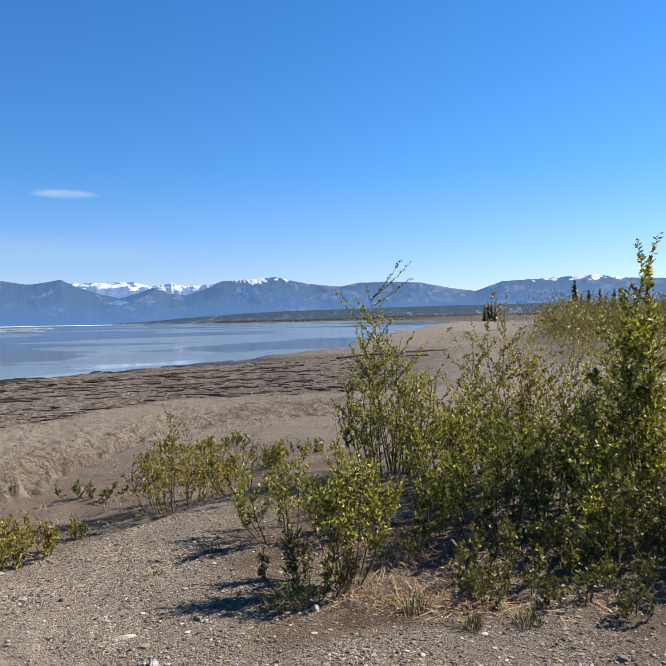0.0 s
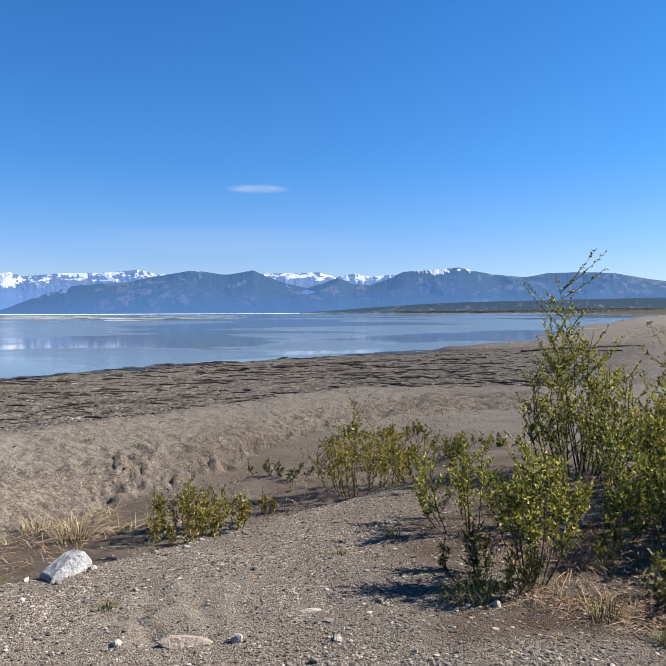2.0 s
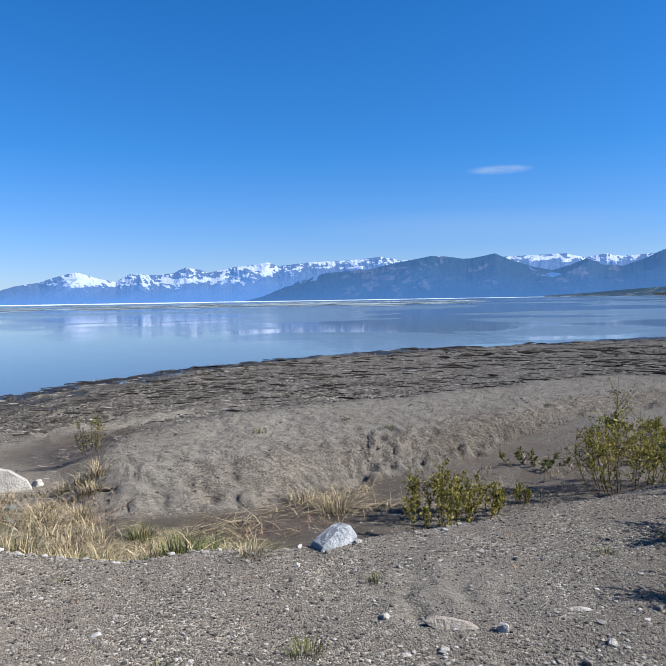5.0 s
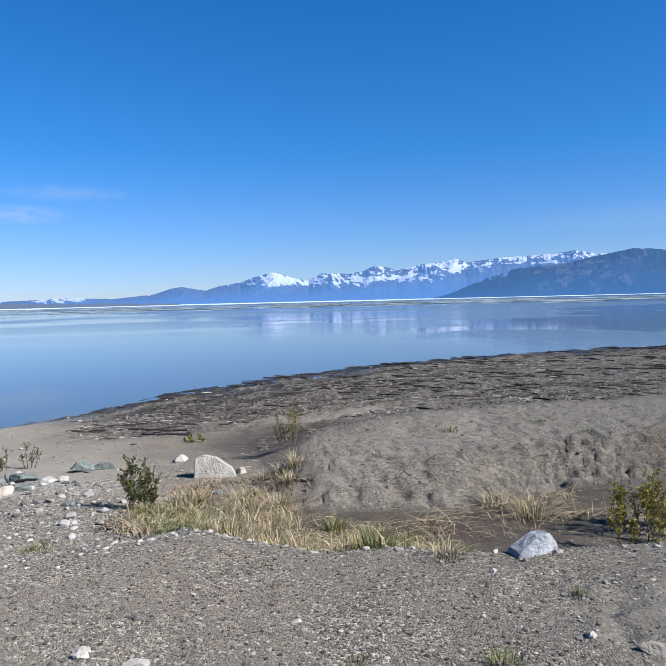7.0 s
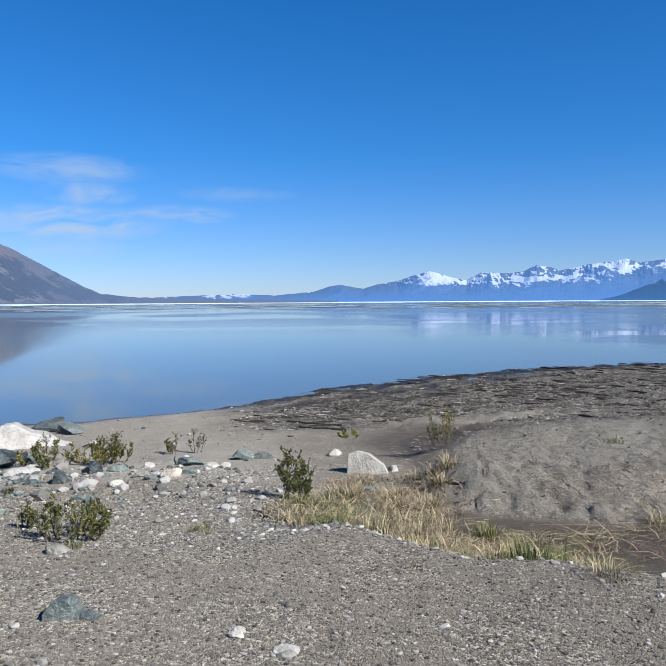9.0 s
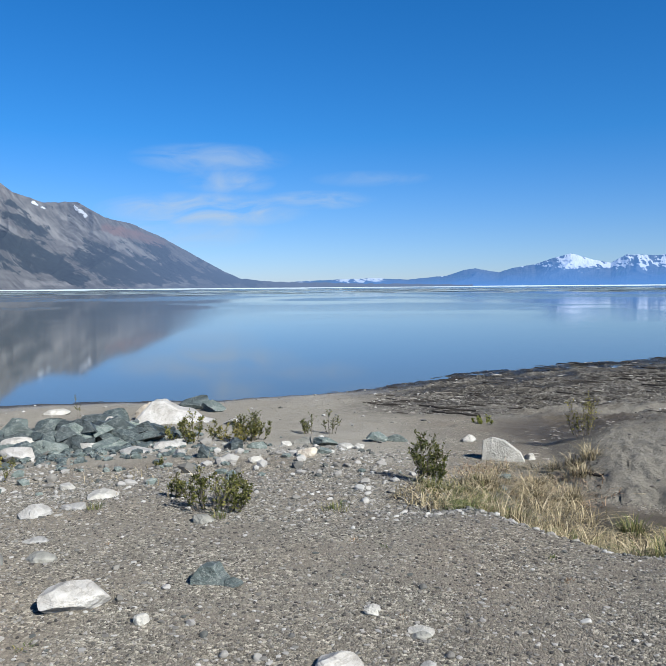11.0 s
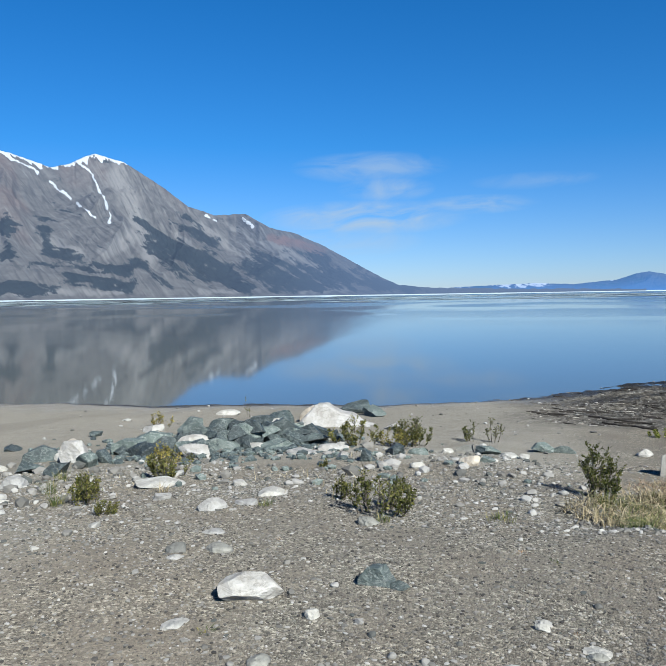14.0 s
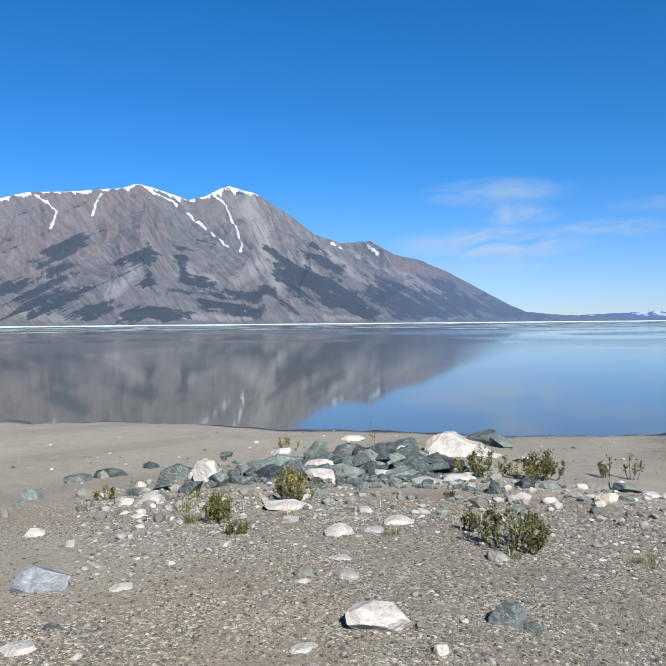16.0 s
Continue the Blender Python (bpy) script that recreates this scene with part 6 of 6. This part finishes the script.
# ---- driftwood ----
def driftwood(x, y, length, thick, turn, seed, label):
    rng = np.random.default_rng(seed)
    k = np.linspace(-0.5, 0.5, 9)
    line = np.stack([k * length, rng.normal(scale=0.03 * length, size=9), np.zeros(9)], -1)
    c, s = math.cos(radians(turn)), math.sin(radians(turn))
    wx, wy = x + line[:, 0] * c - line[:, 1] * s, y + line[:, 0] * s + line[:, 1] * c
    z = ground(wx, wy) + thick * 0.7
    v, f = tube(np.stack([wx - x, wy - y, z - z.min()], -1), thick * rng.uniform(0.6, 1.1, 9), 7)
    ob = new("driftwood", tri_mesh("driftwood", v, f, DRIFTWOOD, True))
    ob.matrix_world = pose(x, y, float(z.min()) - thick * 0.2)
    return tagged(ob, label, "driftwood", group="driftwood on the shore")


driftwood(-3.5, 13.4, 1.2, 0.028, -14, 1, "dark weathered driftwood log on the strand")
driftwood(-3.2, 12.85, 1.0, 0.022, -18, 2, "dark weathered driftwood branch on the strand")
driftwood(-0.62, 7.75, 0.34, 0.018, -20, 3, "small dark driftwood stick on the bank")
driftwood(3.55, 1.85, 0.14, 0.007, -50, 4, "small dark twig lying on gravel")
driftwood(9.0, 20.5, 1.6, 0.04, -14, 5, "dark weathered driftwood log on the strand")
driftwood(15.5, 25.5, 2.2, 0.045, -24, 6, "long dark driftwood log on the strand")
driftwood(19.7, 26.5, 4.0, 0.055, -9, 8, "long dark driftwood log on the strand")
driftwood(14.9, 17.2, 1.3, 0.045, -38, 9, "dark weathered driftwood log on the strand")
driftwood(27.3, 28.7, 3.4, 0.07, 14, 10, "thick dark driftwood log on the strand")
driftwood(24.0, 24.6, 2.4, 0.055, -30, 11, "dark weathered driftwood log on the strand")
driftwood(33.0, 26.5, 3.6, 0.08, -34, 12, "thick dark driftwood log on the strand")
driftwood(36.5, 24.5, 3.0, 0.07, -20, 13, "long dark driftwood log on the strand")
driftwood(31.5, 22.5, 2.4, 0.06, -40, 14, "dark weathered driftwood log on the strand")
driftwood(21.0, 26.0, 2.6, 0.05, -26, 7, "long dark driftwood log on the strand")


# ---- spruces and far woods ----
def spruce(x, y, tall, seed, wide=0.42):
    rng = np.random.default_rng(seed)
    ob = new("spruce_tree")
    ob.matrix_world = pose(x, y, ground_at(x, y) - 0.1)
    v, f = tube([(0, 0, tall * k) for k in np.linspace(0, 1, 6)], np.linspace(0.018 * tall, 0.003 * tall, 6), 6)
    part("trunk", tri_mesh("trunk", v, f, BARK, True), ob)
    verts, tris, n = [], [], 0
    for k in np.linspace(0.06, 0.985, 34):
        reach = tall * wide * 0.5 * (1 - k) ** 0.8 * rng.uniform(0.75, 1.2) + 0.02 * tall
        for b in range(9):
            a = b * 0.7 + rng.uniform(0, 0.6) + k * 40
            ln = reach * rng.uniform(0.6, 1.15)
            out, side = np.array([math.cos(a), math.sin(a), 0]), np.array([-math.sin(a), math.cos(a), 0])
            c = np.array([0, 0, k * tall])
            tip = c + out * ln - np.array([0, 0, ln * rng.uniform(0.25, 0.55)])
            verts += [c + [0, 0, 0.02 * tall], c + out * ln * 0.55 + side * ln * 0.28 - [0, 0, ln * 0.3], tip, c + out * ln * 0.55 - side * ln * 0.28 - [0, 0, ln * 0.3]]
            tris += [(n, n + 1, n + 2), (n, n + 2, n + 3)]
            n += 4
    tagged(part("crown", tri_mesh("crown", verts, tris, NEEDLE), ob), kind="stuff")
    return tagged(ob, "slender dark green spruce on the far shore", "tree", group="spruces behind the shore")


for n, (az, r, tall) in enumerate([(60.6, 415, 9.5), (60.85, 420, 11.5), (61.1, 425, 12.0), (61.4, 420, 9.0), (67.3, 130, 8.4), (67.8, 134, 6.0), (68.3, 128, 6.5), (69.1, 132, 6.8), (69.5, 126, 5.6), (70.1, 122, 6.3), (72.4, 110, 6.8), (75.0, 104, 7.0), (78.0, 100, 6.0)]):
    spruce(r * math.sin(radians(az)), r * math.cos(radians(az)), tall, 400 + n)


def far_growth(name, label, count, az, dist, tall, material, seed, cone=0.0):
    """Uncountable far trees or brush, as many small crowns on the land."""
    rng = np.random.default_rng(seed)
    a, d = np.radians(rng.uniform(*az, count)), rng.uniform(*dist, count)
    x, y = d * np.sin(a), d * np.cos(a)
    z = ground(x, y)
    keep = (z > LAKE + 0.2) & (fbm(x / 60, y / 60, 3, seed) > -0.12)
    x, y, z = x[keep], y[keep], z[keep]
    m = len(x)
    h = tall * rng.uniform(0.5, 1.15, m)
    if cone:
        w = np.arange(6) * math.pi / 3
        ring = np.stack([np.cos(w), np.sin(w)], -1)[None] * (h * cone)[:, None, None] * rng.uniform(0.7, 1.3, (m, 6, 1))
        low = np.concatenate([ring + np.stack([x, y], -1)[:, None], np.broadcast_to(z[:, None, None], (m, 6, 1))], -1)
        top = np.stack([x, y, z + h], -1)[:, None]
        v = np.concatenate([low, top], 1)
        k = np.arange(m)[:, None] * 7
        t = np.concatenate([k + [q, (q + 1) % 6, 6] for q in range(6)], 1).reshape(-1, 3)
        mesh = tri_mesh(name, v.reshape(-1, 3), t, material)
    else:
        per = 90
        at = np.stack([x, y, z], -1)[:, None] + rng.normal(size=(m, per, 3)) * (h * 0.33)[:, None, None] * [1.3, 1.3, 0.0]
        at[:, :, 2] += h[:, None] * rng.uniform(0.0, 1.0, (m, per)) ** 0.8
        q = at.reshape(-1, 3)
        ways = np.tile([0.0, 0.0, 1.0], (len(q), 1)) + rng.normal(scale=0.5, size=(len(q), 3))
        v, t = leaf_cloud(q, ways, tall * 0.066, rng, 0.4)
        mesh = tri_mesh(name, v, t, material)
    tagged(new(name, mesh), label, "far plants", kind="stuff")


far_growth("woods", "dark spruce woods along the far plain", 15000, (39, 66), (1540, 2000), 5.0, WOODS, 501, 0.40)
far_growth("brush", "olive willow brush behind the beach", 900, (65.5, 84), (55, 110), 3.4, BRUSH, 502)
far_growth("brush", "low brown-green brush at the back of the beach", 300, (57, 84), (28, 70), 1.0, LEAF_DARK, 503)
far_growth("brush", "low brush on the far spit", 7000, (33, 66), (900, 1800), 2.2, SCRUB, 504, 0.7)


# ---- loose stones ----
def scatter(name, label, count, place, size, material, seed, flat=0.55, slim=0.0):
    """Countless small stones lying on the ground; place draws x and y."""
    rng = np.random.default_rng(seed)
    x, y = place(rng, count)
    m = len(x)
    v0, f0 = PEBBLE_SHAPE
    s = size(rng, m, x, y)
    keep = s > 0
    x, y, s = x[keep], y[keep], s[keep]
    m = len(x)
    shape = rng.uniform(0.65, 1.25, (m, 3)) * np.array([1, 1, flat])
    turn = rng.uniform(0, 2 * math.pi, m)
    if slim:                                                   # sticks lie along the water's edge
        shape = rng.uniform(0.6, 1.3, (m, 3)) * np.array([1.0, slim, slim])
        turn = -np.arctan2(x, y) + rng.normal(-0.15, 0.28, m)
    v = v0[None] * (1 + rng.uniform(-0.22, 0.22, (m, len(v0), 1)))
    v = v * shape[:, None] * (s * 0.5)[:, None, None]
    c, d = np.cos(turn)[:, None], np.sin(turn)[:, None]
    vx, vy = v[..., 0] * c - v[..., 1] * d, v[..., 0] * d + v[..., 1] * c
    z = ground(x, y) + s * (slim or flat) * 0.22
    pts = np.stack([vx + x[:, None], vy + y[:, None], v[..., 2] + z[:, None]], -1)
    t = (f0[None] + (np.arange(m) * len(v0))[:, None, None]).reshape(-1, 3)
    tagged(new(name, tri_mesh(name, pts.reshape(-1, 3), t, material)), label, "stones", kind="stuff")


def sector(a0, a1, r0, r1, bias=1.0):
    def draw(rng, n):
        a = np.radians(rng.uniform(a0, a1, n))
        r = r0 + (r1 - r0) * rng.uniform(0, 1, n) ** bias
        return r * np.sin(a), r * np.cos(a)
    return draw


def gravel_size(lo, hi, hold):
    def draw(rng, n, x, y):
        s = lo * (hi / lo) ** (rng.uniform(0, 1, n) ** 1.9)
        _, m = ground(x, y, True)
        return np.where(rng.uniform(0, 1, n) < 1 - hold * np.maximum(m["sand"], m["mud"]) - 0.5 * m["litter"], s, 0)
    return draw


def patchy(lo, hi, seed, hold):
    def draw(rng, n, x, y):
        s = lo * (hi / lo) ** (rng.uniform(0, 1, n) ** 2.8)
        return np.where(fbm(x * 0.9, y * 0.9, 3, seed) + rng.normal(scale=0.15, size=n) > hold, s, 0)
    return draw


scatter("gravel", "mixed grey gravel stones", 48000, sector(-76, 82, 2.3, 7.2, 0.9), gravel_size(0.010, 0.027, 0.93), PEBBLE, 601, 0.45)
scatter("gravel", "larger pale pebbles on the gravel", 3200, sector(-76, 82, 2.3, 7.5), gravel_size(0.011, 0.042, 0.80), COBBLE, 602, 0.28)
scatter("cobbles", "pale and green cobbles strewn below the gravel", 17000, sector(-66, -12, 5.0, 9.4, 0.8), patchy(0.012, 0.046, 71, -0.22), COBBLE, 603, 0.45)
scatter("cobbles", "broken stones filling the rock heap", 420, sector(-66, -20, 6.8, 10.2), patchy(0.05, 0.20, 72, -0.05), COBBLE, 604, 0.7)
scatter("gravel", "mixed shingle on the strand", 30000, sector(-24, 52, 11.5, 42, 1.2), lambda rng, n, x, y: np.where(ground(x, y, True)[1]["shelf"] * (ground(x, y) > LAKE) > 0.5, 0.018 * 3.6 ** (rng.uniform(0, 1, n) ** 2.2), 0), SHINGLE, 605, 0.5)
scatter("gravel", "few pale pebbles on the sand flat", 500, sector(-76, -16, 8, 17), gravel_size(0.02, 0.10, 0.2), COBBLE, 606)
scatter("gravel", "small stones on the sand bank", 1500, sector(-8, 46, 7, 16), gravel_size(0.012, 0.05, 0.1), PEBBLE, 607)

scatter("clods", "crumbled clods of dry sand on the bank", 3600, sector(-4, 34, 7.0, 11.5, 0.9), lambda rng, n, x, y: np.where(rng.uniform(0, 1, n) < ground(x, y, True)[1]["scarp"] + 0.10, 0.010 * 4.0 ** (rng.uniform(0, 1, n) ** 2.6), 0), CLOD, 611, 0.6)
scatter("cobbles", "sharp slate fragments heaped between the rocks", 650, lambda rng, n: (rng.normal(-7.3, 0.95, n), rng.normal(7.3, 0.8, n)), lambda rng, n, x, y: 0.04 * 4.0 ** rng.uniform(0, 1, n), ROCKS["dark"], 608, 0.6)
scatter("cobbles", "green slate fragments among the rocks", 140, lambda rng, n: (rng.normal(-6.6, 1.8, n), rng.normal(6.6, 1.1, n)), lambda rng, n, x, y: 0.04 * 4.0 ** rng.uniform(0, 1, n), ROCKS["teal"], 609, 0.7)


def lip_line(rng, n):
    a = rng.uniform(-17, 4, n)
    r = np.interp(a, HEAD, R_LIP) + rng.normal(0.12, 0.09, n)
    return r * np.sin(np.radians(a)), r * np.cos(np.radians(a))


scatter("cobbles", "pale pebbles along the edge of the gravel", 170, lip_line, lambda rng, n, x, y: 0.02 * 3.2 ** rng.uniform(0, 1, n), COBBLE, 610)

on_strand = lambda lo, hi: (lambda rng, n, x, y: np.where(ground(x, y, True)[1]["shelf"] * (ground(x, y) > LAKE + 0.01) * (fbm(x * 0.5, y * 0.9, 3, 73) + rng.normal(scale=0.2, size=n) > -0.05) > 0.5, lo * (hi / lo) ** (rng.uniform(0, 1, n) ** 1.6), 0))
scatter("driftwood", "bleached sticks and reeds washed up on the strand", 10000, sector(-22, 54, 12, 44, 1.1), on_strand(0.05, 0.26), PALE_STICK, 620, 0.5, 0.09)
scatter("driftwood", "dark rotten sticks washed up on the strand", 6000, sector(-22, 54, 12, 44, 1.1), on_strand(0.08, 0.5), DRIFTWOOD, 621, 0.5, 0.10)


def wrack_line(lo, hi, seed):
    """Sticks gathered in long lines that run along the water's edge."""
    def draw(rng, n, x, y):
        a, r = np.degrees(np.arctan2(x, y)), np.hypot(x, y)
        line = fbm(a * 0.16 + 40, r * 2.6, 3, seed) + rng.normal(scale=0.05, size=n) > 0.16
        return np.where(line * ground(x, y, True)[1]["shelf"] * (ground(x, y) > LAKE + 0.01) > 0.5, lo * (hi / lo) ** rng.uniform(0, 1, n) * np.clip(r / 24, 0.3, 1.2), 0)
    return draw


scatter("driftwood", "dark wet sticks lying in wrack lines along the shore", 16000, sector(-22, 54, 12, 40, 1.2), wrack_line(0.12, 0.7, 75), DRIFTWOOD, 624, 0.5, 0.09)
scatter("driftwood", "bleached sticks lying in wrack lines along the shore", 8000, sector(-22, 54, 12, 40, 1.2), wrack_line(0.08, 0.4, 76), PALE_STICK, 625, 0.5, 0.09)
scatter("driftwood", "pale twigs strewn in the muddy hollow", 160, lambda rng, n: (rng.normal(-1.0, 0.5, n), rng.normal(10.4, 0.8, n)), lambda rng, n, x, y: 0.05 * 3.0 ** rng.uniform(0, 1, n), PALE_STICK, 622, 0.5, 0.07)
scatter("driftwood", "dry stalks lying on the ditch floor", 220, lambda rng, n: (rng.uniform(-0.4, 3.2, n), 5.7 + 0.42 * rng.uniform(-0.4, 3.2, n) + rng.normal(0.2, 0.35, n)), lambda rng, n, x, y: 0.04 * 3.5 ** rng.uniform(0, 1, n), STRAW, 623, 0.5, 0.05)


# ---- single stones that lie apart ----
def lone_stones(name, label, group, count, place, lo, hi, seed, keep):
    """Countable loose stones, each an object on one of a few shared meshes."""
    rng = np.random.default_rng(seed)
    v0, f0 = BALLS[2]
    kinds = []
    for k in range(24):
        size = lo * (hi / lo) ** ((k / 23) ** 1.6)
        v = v0.copy()
        for _ in range(9):
            n = rng.normal(size=3)
            n /= np.linalg.norm(n)
            v = v - np.maximum(v @ n - rng.uniform(0.5, 0.85), 0)[:, None] * n
        v = v * rng.uniform(0.7, 1.2, 3) * np.array([0.5, 0.42, 0.30]) * size
        kinds.append((size, tri_mesh(name, v, f0, LONE_COBBLE)))
    x, y = place(rng, count * 4)
    good = keep(rng, x, y)
    x, y = x[good][:count], y[good][:count]
    for px, py, pz in zip(x, y, ground(x, y)):
        size, mesh = kinds[rng.integers(24)]
        ob = new(name, mesh)
        ob.matrix_world = pose(px, py, pz + 0.10 * size, rng.uniform(-12, 12), rng.uniform(-12, 12), rng.uniform(0, 360))
        tagged(ob, label, "stone", group=group)


def on_gravel(rng, x, y):
    m = ground(x, y, True)[1]
    return np.maximum(np.maximum(m["sand"], m["mud"]), m["litter"]) < 0.3


lone_stones("pebble", "small pale pebble lying on the gravel", "pebbles on the gravel", 240, sector(-74, 74, 2.5, 6.8, 0.8), 0.025, 0.065, 631, on_gravel)
lone_stones("cobble", "grey and pale cobble strewn below the gravel lot", "cobbles below the rocks", 260, sector(-64, -15, 5.4, 9.4, 0.8), 0.05, 0.13, 632,
            lambda rng, x, y: fbm(x * 0.9, y * 0.9, 3, 71) + rng.normal(scale=0.15, size=len(x)) > -0.12)
